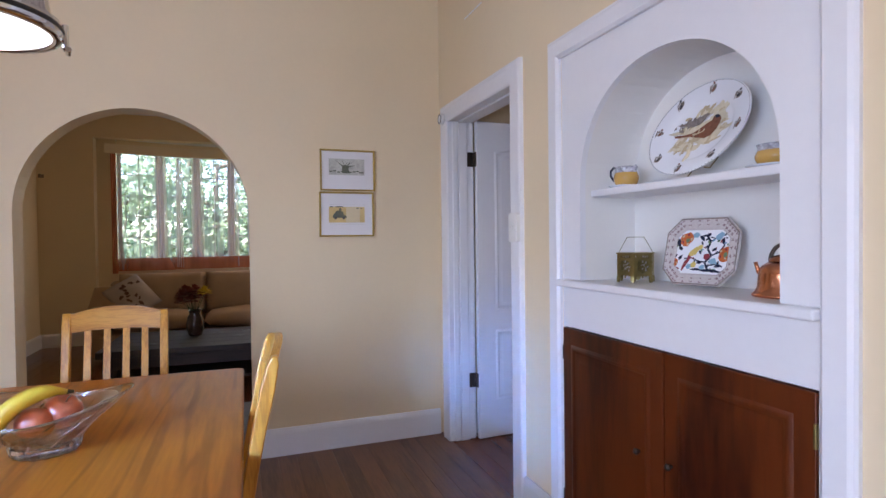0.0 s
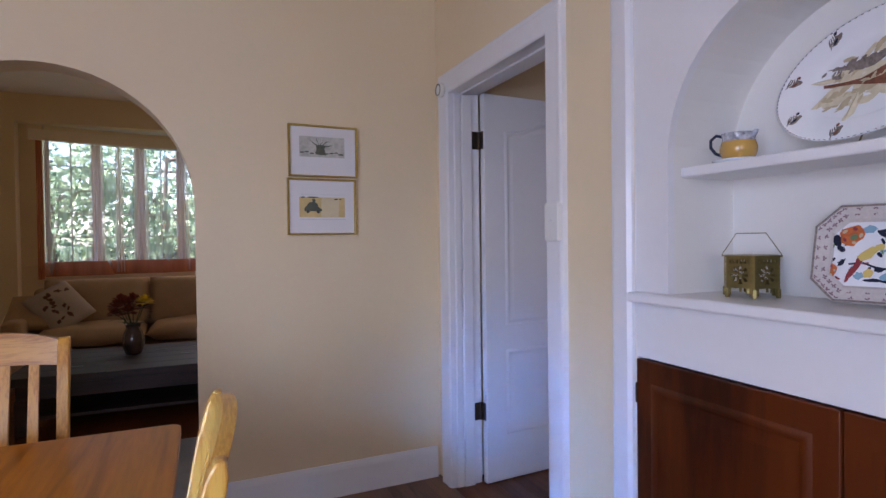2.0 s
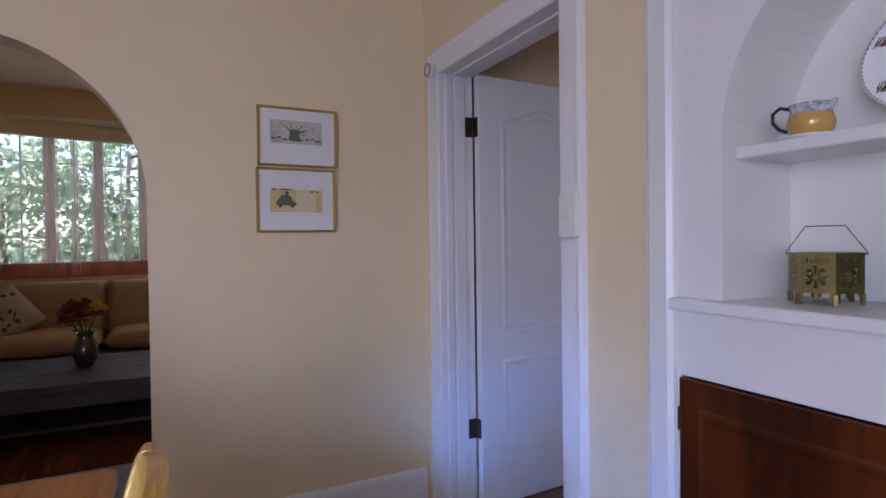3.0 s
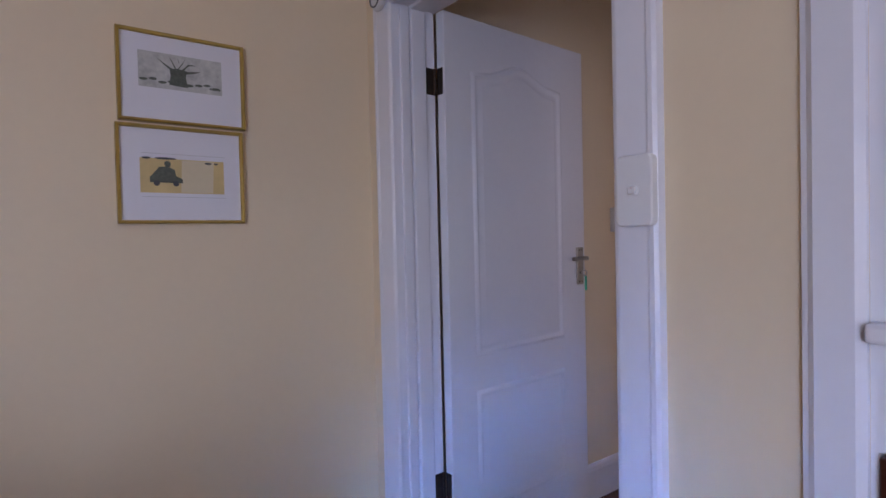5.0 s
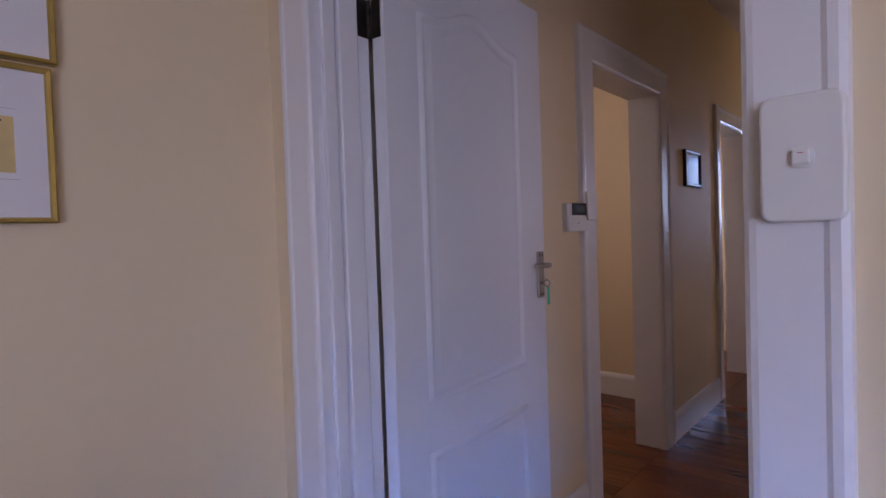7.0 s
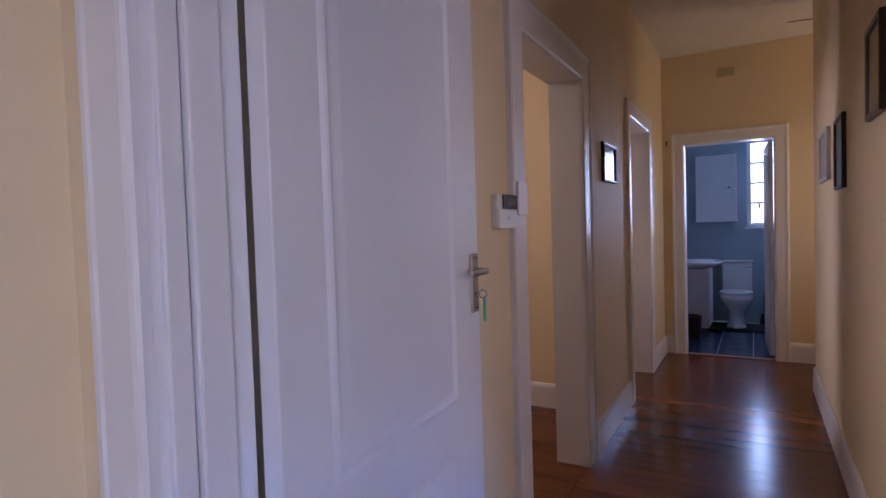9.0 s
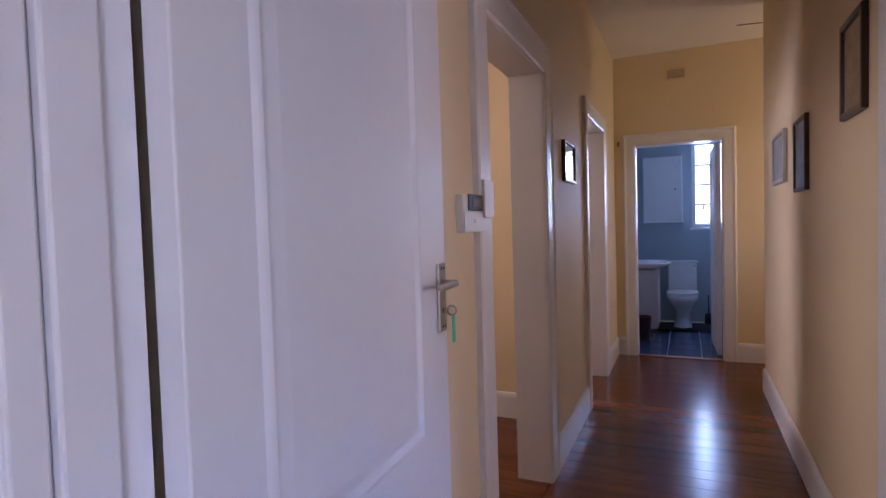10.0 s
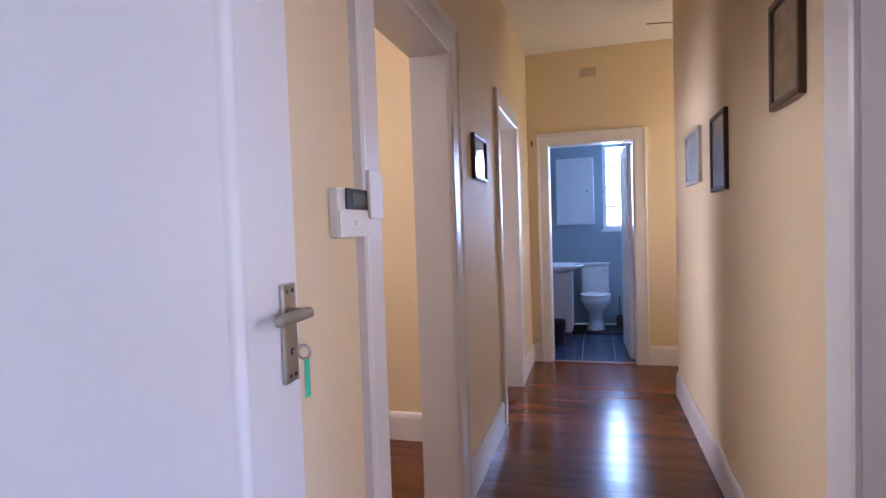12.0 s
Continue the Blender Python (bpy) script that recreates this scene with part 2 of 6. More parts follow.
PLASTIC = surface("white_plastic", (0.78, 0.77, 0.74), 0.38, dark=0.97, bump=0.02)
SCREEN = surface("black_display", (0.010, 0.010, 0.011), 0.4, dark=0.9, spec=0.15)
LCD = surface("grey_display", (0.12, 0.14, 0.14), 0.15, dark=0.9)
RED_MARK = surface("red_switch_mark", (0.45, 0.03, 0.02), 0.4)
GREEN_TAG = surface("green_key_tag", (0.05, 0.55, 0.32), 0.4)
PAPER = surface("white_mount_card", (0.76, 0.74, 0.74), 0.45, dark=0.98, bump=0.02, coat=0.25)
SOFA = surface("tan_upholstery", (0.44, 0.29, 0.165), 0.9, dark=0.82, fine=180, broad=5, bump=0.3)
CUSHION = surface("cream_cushion_cloth", (0.40, 0.32, 0.26), 0.9, dark=0.85, fine=150, broad=8, bump=0.2)
CUSHION_MARK = surface("brown_flower_print", (0.10, 0.045, 0.03), 0.9)
RUG = surface("blue_grey_rug", (0.25, 0.28, 0.31), 0.95, dark=0.75, fine=130, broad=6, bump=0.5)
SHEER = sheer("pink_voile", (0.97, 0.93, 0.93), 0.74, 0.08)
GATHER = sheer("gathered_pink_voile", (0.96, 0.74, 0.69), 0.46, 0.08)
TERRACOTTA = sheer("terracotta_voile", (0.58, 0.20, 0.10), 0.14)
PELMET = surface("cream_pelmet", (0.84, 0.72, 0.54), 0.7, dark=0.92)
PANE = thin_glass("window_glass")
CLEAR = thin_glass("crystal_glass")
CRYSTAL = glass("cut_crystal", (1, 1, 1), 0.0, 1.45)
FROST = lit("lit_frosted_diffuser", (0.93, 0.96, 1.0), 0.45)
BANANA = surface("ripe_banana_skin", (0.66, 0.42, 0.025), 0.45, dark=0.8, fine=50, broad=9)
BANANA_TIP = surface("banana_tip", (0.07, 0.045, 0.015), 0.6)
APPLE = surface("red_apple_skin", (0.60, 0.13, 0.040), 0.32, dark=0.5, fine=60, broad=14, coat=0.3)
TILE = surface("blue_slate_tile", (0.035, 0.055, 0.115), 0.22, dark=0.7, fine=40, broad=7, per_object=0.15)
GROUT = surface("pale_grout", (0.30, 0.31, 0.34), 0.8)
MAT = surface("black_bath_mat", (0.018, 0.018, 0.022), 0.95, dark=0.7, fine=180, bump=0.5)
BIN = surface("dark_brown_bin", (0.06, 0.022, 0.016), 0.4)
VANITY = surface("pale_vanity_board", (0.66, 0.60, 0.60), 0.4, dark=0.95)
LEAF = foliage("garden_leaves", (0.12, 0.23, 0.15), (0.52, 0.64, 0.42))
BARK = surface("grey_bark", (0.17, 0.13, 0.10), 0.9, dark=0.6, fine=30, broad=5, bump=0.6)
GRASS = surface("lawn", (0.09, 0.12, 0.04), 0.9, dark=0.6, fine=40, broad=1.0, bump=0.4)
FROST_PANE = sheer("obscured_pane", (0.92, 0.95, 0.98), 0.45)
INK = surface("grey_green_ink", (0.13, 0.14, 0.10), 0.6, dark=0.6, fine=300, broad=120)
INK_PALE = surface("pale_grey_wash", (0.60, 0.59, 0.52), 0.6, dark=0.62, fine=110, broad=34)
INK_GOLD = surface("yellow_wash", (0.70, 0.52, 0.22), 0.6, dark=0.82, fine=60, broad=12)
INK_CREAM = surface("cream_wash", (0.72, 0.61, 0.38), 0.6, dark=0.9)
INK_DARK = surface("dark_ink", (0.085, 0.085, 0.08), 0.6)
SEPIA = surface("sepia_photo", (0.30, 0.22, 0.16), 0.35, dark=0.4, fine=60, broad=16, coat=0.5)
BLUE_PHOTO = surface("pale_blue_photo", (0.42, 0.47, 0.54), 0.3, dark=0.5, fine=40, broad=14, coat=0.5)
DARK_PHOTO = surface("dark_picture_under_glass", (0.07, 0.08, 0.10), 0.08, dark=0.6, broad=10, coat=1.0)
GLAZE_ORANGE = surface("orange_glaze", (0.62, 0.16, 0.05), 0.2, dark=0.6, fine=200, broad=60)
GLAZE_NAVY = surface("navy_glaze", (0.02, 0.025, 0.05), 0.2)
GLAZE_RED = surface("maroon_glaze", (0.28, 0.05, 0.06), 0.2)
GLAZE_BLUE = surface("light_blue_glaze", (0.25, 0.42, 0.55), 0.2)
GLAZE_YELLOW = surface("yellow_glaze", (0.68, 0.52, 0.16), 0.2)
GLAZE_GREEN = surface("green_glaze", (0.16, 0.24, 0.12), 0.2)
GLAZE_BROWN = surface("russet_glaze", (0.24, 0.095, 0.055), 0.2, dark=0.55, fine=200, broad=70)
GLAZE_CREAM = surface("cream_glaze", (0.72, 0.64, 0.46), 0.15, dark=0.8, fine=120, broad=50)
GLAZE_SAND = surface("sand_glaze", (0.56, 0.46, 0.30), 0.2, dark=0.82, fine=160, broad=60)
GLAZE_GREY = surface("grey_brown_glaze", (0.30, 0.25, 0.22), 0.2, dark=0.4, fine=200, broad=110)
RIM_LILAC = surface("lilac_pattern_rim", (0.58, 0.53, 0.51), 0.12, dark=0.85, fine=260, broad=120, coat=0.5)
RIM_FLORET = surface("plum_rim_florets", (0.24, 0.15, 0.17), 0.2)
JUG_YELLOW = surface("honey_lustre_glaze", (0.62, 0.36, 0.09), 0.14, dark=0.85, coat=0.6)
JUG_BAND = surface("blue_white_flower_band", (0.62, 0.63, 0.70), 0.2, dark=0.18, fine=160, broad=70, coat=0.4)
FLOWER_RED = surface("rust_red_petals", (0.22, 0.035, 0.012), 0.7, dark=0.5, fine=120)
FLOWER_YELLOW = surface("yellow_petals", (0.78, 0.50, 0.01), 0.6, dark=0.7)
STEM = surface("dark_green_stems", (0.03, 0.06, 0.015), 0.6)
VASE = surface("brown_lustre_vase", (0.06, 0.035, 0.03), 0.18, dark=0.5, fine=80, broad=20, coat=0.5)
BEDDING = surface("grey_hatch_slot", (0.10, 0.08, 0.07), 0.6)

# ---------------------------------------------------------------- building helpers
def finish(name, bm, material, parent=None, smooth=False):
    bmesh.ops.recalc_face_normals(bm, faces=bm.faces[:])
    me = bpy.data.meshes.new(name)
    bm.to_mesh(me)
    bm.free()
    me.materials.append(material)
    if smooth:
        me.shade_smooth()
    ob = new(name, me)
    ob.parent = parent
    return ob


def part(name, bm, material, parent, label="", smooth=False):
    return tagged(finish(name, bm, material, parent, smooth), label)


def setting(name, bm, material, label="", category="", smooth=False):
    return tagged(finish(name, bm, material, None, smooth), label, category, kind="structure")


def thing(name, m, label, category, group=""):
    ob = new(name)
    ob.empty_display_size = 0.05
    ob.matrix_world = m
    return tagged(ob, label, category, group)


def box(x0, x1, y0, y1, z0, z1, bevel=0.0, bm=None, seg=2):
    """A box, with rounded edges if bevel is given; added to bm if there is one."""
    own = bmesh.new()
    v = [own.verts.new((x, y, z)) for z in (z0, z1) for y in (y0, y1) for x in (x0, x1)]
    for f in ((0, 1, 3, 2), (4, 6, 7, 5), (0, 4, 5, 1), (2, 3, 7, 6), (0, 2, 6, 4), (1, 5, 7, 3)):
        own.faces.new([v[i] for i in f])
    if bevel:
        bmesh.ops.bevel(own, geom=own.edges[:] + own.verts[:], offset=bevel, segments=seg, profile=0.5, affect="EDGES")
    if bm is None:
        return own
    return merge(bm, own)


def merge(bm, other, m=None):
    if m is not None:
        other.transform(m)
    me = bpy.data.meshes.new("tmp")
    other.to_mesh(me)
    other.free()
    bm.from_mesh(me)
    bpy.data.meshes.remove(me)
    return bm


def prism(outline, axis, d0, d1, bevel=0.0):
    """An outline of 2D points, pushed along an axis. x: (y, z); y: (x, z); z: (x, y)."""
    bm = bmesh.new()
    put = {"x": lambda a, b, d: (d, a, b), "y": lambda a, b, d: (a, d, b), "z": lambda a, b, d: (a, b, d)}[axis]
    lo = [bm.verts.new(put(a, b, d0)) for a, b in outline]
    hi = [bm.verts.new(put(a, b, d1)) for a, b in outline]
    bm.faces.new(lo), bm.faces.new(hi[::-1])
    k = len(outline)
    for i in range(k):
        bm.faces.new((lo[i], hi[i], hi[(i + 1) % k], lo[(i + 1) % k]))
    bmesh.ops.recalc_face_normals(bm, faces=bm.faces[:])
    if bevel:
        bmesh.ops.bevel(bm, geom=bm.edges[:] + bm.verts[:], offset=bevel, segments=2, profile=0.5, affect="EDGES")
    return bm


def lathe(profile, n=28, cap=False):
    """A body of revolution round z from (radius, height) points."""
    bm = bmesh.new()
    rings = []
    for r, z in profile:
        if r < 1e-5:
            rings.append([bm.verts.new((0, 0, z))])
        else:
            rings.append([bm.verts.new((r * math.cos(2 * math.pi * i / n), r * math.sin(2 * math.pi * i / n), z)) for i in range(n)])
    for a, b in zip(rings, rings[1:]):
        for i in range(n):
            j = (i + 1) % n
            q = [a[i % len(a)], a[j % len(a)], b[j % len(b)], b[i % len(b)]]
            q = [v for k, v in enumerate(q) if v not in q[:k]]
            if len(q) > 2:
                bm.faces.new(q)
    return bm


def tube(points, radius, n=8, closed=False, bm=None):
    """A round bar along points; radius may be a number or one for each point."""
    bm = bm or bmesh.new()
    pts = [Vector(p) for p in points]
    k = len(pts)
    rad = radius if isinstance(radius, (list, tuple)) else [radius] * k
    rings = []
    up = None
    for i, p in enumerate(pts):
        if closed:
            d = pts[(i + 1) % k] - pts[i - 1]
        else:
            d = pts[min(i + 1, k - 1)] - pts[max(i - 1, 0)]
        d.normalize()
        if up is None:
            up = d.orthogonal().normalized()
        up = (up - d * up.dot(d)).normalized()
        side = d.cross(up)
        rings.append([bm.verts.new(p + rad[i] * (up * math.cos(2 * math.pi * j / n) + side * math.sin(2 * math.pi * j / n))) for j in range(n)])
    for i in range(k if closed else k - 1):
        a, b = rings[i], rings[(i + 1) % k]
        for j in range(n):
            bm.faces.new((a[j], a[(j + 1) % n], b[(j + 1) % n], b[j]))
    if not closed:
        bm.faces.new(rings[0][::-1]), bm.faces.new(rings[-1])
    return bm


def inset(outline, d):
    """The outline (anticlockwise) moved inwards by d."""
    k, out = len(outline), []
    for i in range(k):
        a, p, b = Vector(outline[i - 1]), Vector(outline[i]), Vector(outline[(i + 1) % k])
        n1, n2 = (p - a).normalized(), (b - p).normalized()
        n1, n2 = Vector((-n1.y, n1.x)), Vector((-n2.y, n2.x))
        m = (n1 + n2)
        m = m / max(0.3, (1 + n1.dot(n2)))
        out.append(p + m * d)
    return out


def ring(outline, profile, put, closed=True):
    """A moulding round a closed outline. profile: (inset, height) points; put(u, v, h) gives the place."""
    bm = bmesh.new()
    rows = [[bm.verts.new(put(p[0], p[1], h)) for p in inset(outline, d)] for d, h in profile]
    k = len(outline)
    for a, b in zip(rows, rows[1:]):
        for i in range(k):
            bm.faces.new((a[i], a[(i + 1) % k], b[(i + 1) % k], b[i]))
    return bm


def casing(a, b, h, profile, put):
    """A mitred door surround: up one side, over the head, down the other. profile: (outwards, proud); put(u, z, d)."""
    bm = bmesh.new()
    rows = []
    for w, d in profile:
        rows.append([bm.verts.new(put(u, z, d)) for u, z in ((a - w, 0.0), (a - w, h + w), (b + w, h + w), (b + w, 0.0))])
    for r, s in zip(rows, rows[1:]):
        for i in range(3):
            bm.faces.new((r[i], r[i + 1], s[i + 1], s[i]))
    for i in (0, 3):
        bm.faces.new([r[i] for r in rows])
    return bm


def rect(x0, x1, y0, y1):
    return [(x0, y0), (x1, y0), (x1, y1), (x0, y1)]


def sheet(points, bm=None):
    bm = bm or bmesh.new()
    bm.faces.new([bm.verts.new(p) for p in points])
    return bm


def blob(bm, put, cx, cy, rx, ry, n=10, turn=0.0, rough=0.25, seed=1):
    """A small uneven painted patch on a surface, 0.4 mm thick."""
    rnd = random.Random(seed)
    co, si = math.cos(turn), math.sin(turn)
    pts = []
    for i in range(n):
        a, k = 2 * math.pi * i / n, 1 + rough * (rnd.random() - 0.5)
        x, y = rx * k * math.cos(a), ry * k * math.sin(a)
        pts.append((cx + x * co - y * si, cy + x * si + y * co))
    top = [bm.verts.new(put(x, y, 0.0005)) for x, y in pts]
    low = [bm.verts.new(put(x, y, 0.0)) for x, y in pts]
    bm.faces.new(top)
    for i in range(n):
        bm.faces.new((low[i], low[(i + 1) % n], top[(i + 1) % n], top[i]))
    return bm

# ---------------------------------------------------------------- the large structure
CEIL = 2.95


def arch_points(c, r, spring, n=28, square=1.0, rise=None):
    """A half circle, made squarer in the haunches by square < 1."""
    out = []
    for i in range(n + 1):
        co, si = math.cos(math.pi * i / n), max(0.0, math.sin(math.pi * i / n))
        out.append((c - r * math.copysign(abs(co) ** square, co), spring + (rise or r) * si ** square))
    return out


# dining room
ARCH = arch_points(-0.543, 0.577, 1.456)
setting("wall_dining_north", prism([(-2.75, 0), (-1.12, 0), *ARCH, (0.034, 0), (1.235, 0), (1.235, CEIL), (-2.75, CEIL)], "y", 3.35, 3.50), CREAM,
        "cream plaster wall with an open round arch", "wall")
setting("wall_dining_east", prism([(-2.75, 0), (0.80, 0), (0.80, 2.045), (1.885, 2.045), (1.885, 0), (2.29, 0), (2.29, 2.065), (3.193, 2.065),
                                   (3.193, 0), (3.50, 0), (3.50, CEIL), (-2.75, CEIL)], "x", 1.235, 1.395), CREAM, "cream plaster wall with doorway and alcove", "wall")


def wall_with_window(name, axis, d0, d1, a0, a1, w0, w1, z0, z1, material, label, top=CEIL):
    """Four pieces round an opening, as one wall."""
    bm = bmesh.new()
    for p, q, r, s in ((a0, w0, 0, top), (w1, a1, 0, top), (w0, w1, 0, z0), (w0, w1, z1, top)):
        if axis == "x":
            box(d0, d1, p, q, r, s, bm=bm)
        else:
            box(p, q, d0, d1, r, s, bm=bm)
    return setting(name, bm, material, label, "wall")


def casement(name, m, width, height, cols, rows, label, pane=None, bar=0.012, material=None):
    """A window in its own frame: x across, z up, y outwards; the base is its lower left corner."""
    w = thing(name, m, label, "window")
    w["kind"] = "structure"
    f, k = 0.045, material or WHITE
    bm = box(0, width, 0, 0.05, 0, f, 0.004)
    box(0, width, 0, 0.05, height - f, height, 0.004, bm), box(0, f, 0.002, 0.048, f, height - f, 0.004, bm), box(width - f, width, 0.002, 0.048, f, height - f, 0.004, bm)
    part("window_frame", bm, k, w)
    for i in range(1, cols):
        x = f + (width - 2 * f) * i / cols
        part("glazing_bar", box(x - bar, x + bar, 0.012, 0.04, f, height - f, 0.003), k, w)
    for i in range(1, rows):
        z = f + (height - 2 * f) * i / rows
        part("glazing_bar", box(f, width - f, 0.014, 0.038, z - bar, z + bar, 0.003), k, w)
    g = part("pane", box(f - 0.004, width - f + 0.004, 0.023, 0.027, f - 0.004, height - f + 0.004), pane or PANE, w)
    g.visible_shadow = False
    return w


wall_with_window("wall_dining_west", "x", -2.75, -2.60, -2.60, 3.35, -1.50, 0.30, 0.45, 2.15, CREAM, "cream plaster wall with a window")
wall_with_window("wall_dining_south", "y", -2.75, -2.60, -2.75, 1.235, -2.40, -0.60, 0.85, 2.15, CREAM, "cream plaster wall with a window")
casement("window_1", pose(-2.68, -1.50, 0.45, 0, 0, 90), 1.80, 1.70, 3, 4, "white painted casement window of the dining room")
casement("window_2", pose(-0.60, -2.68, 0.85, 0, 0, 180), 1.80, 1.30, 3, 3, "white painted casement window of the dining room")
setting("ceiling_dining", box(-2.75, 1.395, -2.75, 3.50, CEIL, CEIL + 0.12), CEILING, "pale painted ceiling", "ceiling")

# alcove: white surround, arched niche, built-in cupboard below
NL, NR, NC, NRAD, NSPR, NFL = 0.910, 1.760, 1.335, 0.425, 1.490, 1.122
niche_line = [(NL, NFL), *arch_points(NC, NRAD, NSPR, 30, 0.95, 0.405), (NR, NFL)]
setting("alcove_panel", prism([(0.80, 1.092), (NL, 1.092), *niche_line, (NR, 1.092), (1.885, 1.092), (1.885, 2.045), (0.80, 2.045)], "x", 1.237, 1.262), WHITE,
        "white painted panel with an arched niche", "panel")
outer = [(NL - 0.02, NFL - 0.03), *arch_points(NC, NRAD + 0.02, NSPR, 30, 0.95, 0.425), (NR + 0.02, NFL - 0.03)]
setting("alcove_lining", prism(niche_line + outer[::-1], "x", 1.262, 1.50), NICHE, "white painted inside of the arched niche", "alcove", smooth=False)
setting("alcove_back", box(1.50, 1.53, NL - 0.05, NR + 0.05, 1.05, 1.95), NICHE, "white painted back of the niche", "alcove")
setting("alcove_apron", box(1.237, 1.262, 0.80, 1.885, 0.928, 1.092), WHITE, "white painted board under the niche sill", "panel")
setting("alcove_sill", box(1.20, 1.50, 0.800, 1.884, 1.0925, 1.122, 0.007, seg=3), WHITE, "white painted niche sill with a rounded nose", "sill")
setting("alcove_shelf", box(1.285, 1.499, NL + 0.001, NR - 0.001, 1.450, 1.478, 0.005, seg=3), WHITE, "white painted niche shelf", "shelf")
trim_profile = [(0.0, 0.0), (0.0, 0.012), (0.012, 0.022), (0.066, 0.022), (0.076, 0.014), (0.085, 0.012), (0.085, 0.0)]
setting("alcove_trim", casing(0.80, 1.885, 2.03, trim_profile, lambda u, z, d: (1.235 - d, u, z)), WHITE, "white moulded frame round the alcove", "trim")
setting("alcove_stile_1", box(1.237, 1.262, 1.8750, 1.885, 0.10, 0.928), WHITE, "white painted cupboard stile", "panel")
setting("alcove_stile_2", box(1.237, 1.262, 0.80, 0.8115, 0.10, 0.928), WHITE, "white painted cupboard stile", "panel")
setting("plinth", box(1.237, 1.262, 0.80, 1.885, 0.0, 0.10), WHITE, "white painted cupboard plinth", "baseboard")

# doorway to the corridor
door_profile = [(0.0, 0.0), (0.0, 0.014), (0.006, 0.019), (0.014, 0.021), (0.080, 0.022), (0.086, 0.025), (0.096, 0.025), (0.104, 0.020), (0.106, 0.0)]
setting("trim_door_1", casing(2.315, 3.168, 2.035, door_profile, lambda u, z, d: (1.235 - d, u, z)), WHITE, "white moulded door surround", "trim")
setting("trim_door_1_back", casing(2.315, 3.196, 2.045, door_profile[:4] + [(0.09, 0.02), (0.09, 0.0)], lambda u, z, d: (1.395 + d, u, z)), WHITE, "white door surround towards the corridor", "trim")
lining = bmesh.new()
box(1.2352, 1.3948, 3.168, 3.193, 0, 2.04, bm=lining), box(1.2352, 1.3948, 2.29, 2.315, 0, 2.04, bm=lining), box(1.2352, 1.3948, 2.29, 3.193, 2.04, 2.065, bm=lining)
lining = setting("door_lining_1", lining, WHITE, "white door lining with stepped stop", "door frame")
part("door_stop", box(1.25, 1.285, 3.157, 3.168, 0, 2.029, 0.003), WHITE, lining)
part("door_stop", box(1.29, 1.348, 3.150, 3.168, 0, 2.029, 0.004), WHITE, lining)
part("door_stop", box(1.29, 1.348, 2.315, 2.327, 0, 2.029, 0.003), WHITE, lining)
part("door_stop", box(1.29, 1.348, 2.315, 3.168, 2.029, 2.04, 0.003), WHITE, lining)
setting("trim_wall_line", box(1.2325, 1.2349, 2.66, 2.90, 2.572, 2.580), WHITE, "thin pale line on the cream wall", "trim")
setting("baseboard_north", prism([(3.35, 0), (3.35, 0.165), (3.341, 0.165), (3.334, 0.150), (3.331, 0.135), (3.331, 0)], "x", 0.034, 1.215), WHITE, "white baseboard along the cream wall", "baseboard")
setting("baseboard_north_west", prism([(3.35, 0), (3.35, 0.165), (3.341, 0.165), (3.334, 0.150), (3.331, 0.135), (3.331, 0)], "x", -2.6, -1.12), WHITE, "white baseboard along the cream wall", "baseboard")
setting("baseboard_east", prism([(1.235, 0), (1.235, 0.165), (1.226, 0.165), (1.219, 0.150), (1.216, 0.135), (1.216, 0)], "y", 1.971, 2.209), WHITE, "white baseboard beside the door", "baseboard")

# corridor
setting("wall_corridor_north", prism([(1.3975, 0), (2.80, 0), (2.80, 2.018), (3.63, 2.018), (3.63, 0), (4.87, 0), (4.87, 2.03), (5.67, 2.03), (5.67, 0), (6.518, 0), (6.518, CEIL), (1.3975, CEIL)],
                                     "y", 3.265, 3.425), CREAM, "cream plaster wall with two doorways", "wall")
setting("wall_corridor_south", prism([(1.3975, 0), (1.95, 0), (1.95, 2.03), (2.77, 2.03), (2.77, 0), (5.64, 0), (5.64, CEIL), (1.3975, CEIL)], "y", 1.945, 2.110), CREAM, "cream plaster corridor wall", "wall")
setting("wall_corridor_east", prism([(0.75, 0), (2.335, 0), (2.335, 2.0), (3.076, 2.0), (3.076, 0), (3.55, 0), (3.55, CEIL), (0.75, CEIL)], "x", 6.52, 6.67), CREAM, "cream plaster end wall with the bathroom doorway", "wall")
setting("wall_passage_west", box(5.49, 5.64, 0.90, 1.943, 0, CEIL), CREAM, "cream plaster wall of the side passage", "wall")
# unseen wall and window, added to go with the passage lamp
wall_with_window("wall_passage_south", "y", 0.75, 0.898, 5.55, 6.518, 5.75, 6.45, 1.0, 2.2, CREAM, "unseen cream plaster wall with a small added window")
casement("window_3", pose(6.45, 0.83, 1.0, 0, 0, 180), 0.70, 1.20, 2, 3, "unseen casement window added to the side passage")
setting("ceiling_corridor", box(1.397, 6.518, 0.90, 3.264, 2.845, CEIL + 0.08), CEILING, "pale painted corridor ceiling", "ceiling")
flat_profile = [(0.0, 0.0), (0.0, 0.014), (0.010, 0.020), (0.100, 0.020), (0.125, 0.026), (0.138, 0.022), (0.14, 0.0)]
slim_profile = [(0.0, 0.0), (0.0, 0.014), (0.010, 0.020), (0.075, 0.020), (0.095, 0.026), (0.108, 0.022), (0.11, 0.0)]
setting("trim_opening_1", casing(2.80, 3.63, 2.018, flat_profile, lambda u, z, d: (u, 3.265 - d, z)), WHITE, "white door surround without a door", "trim")
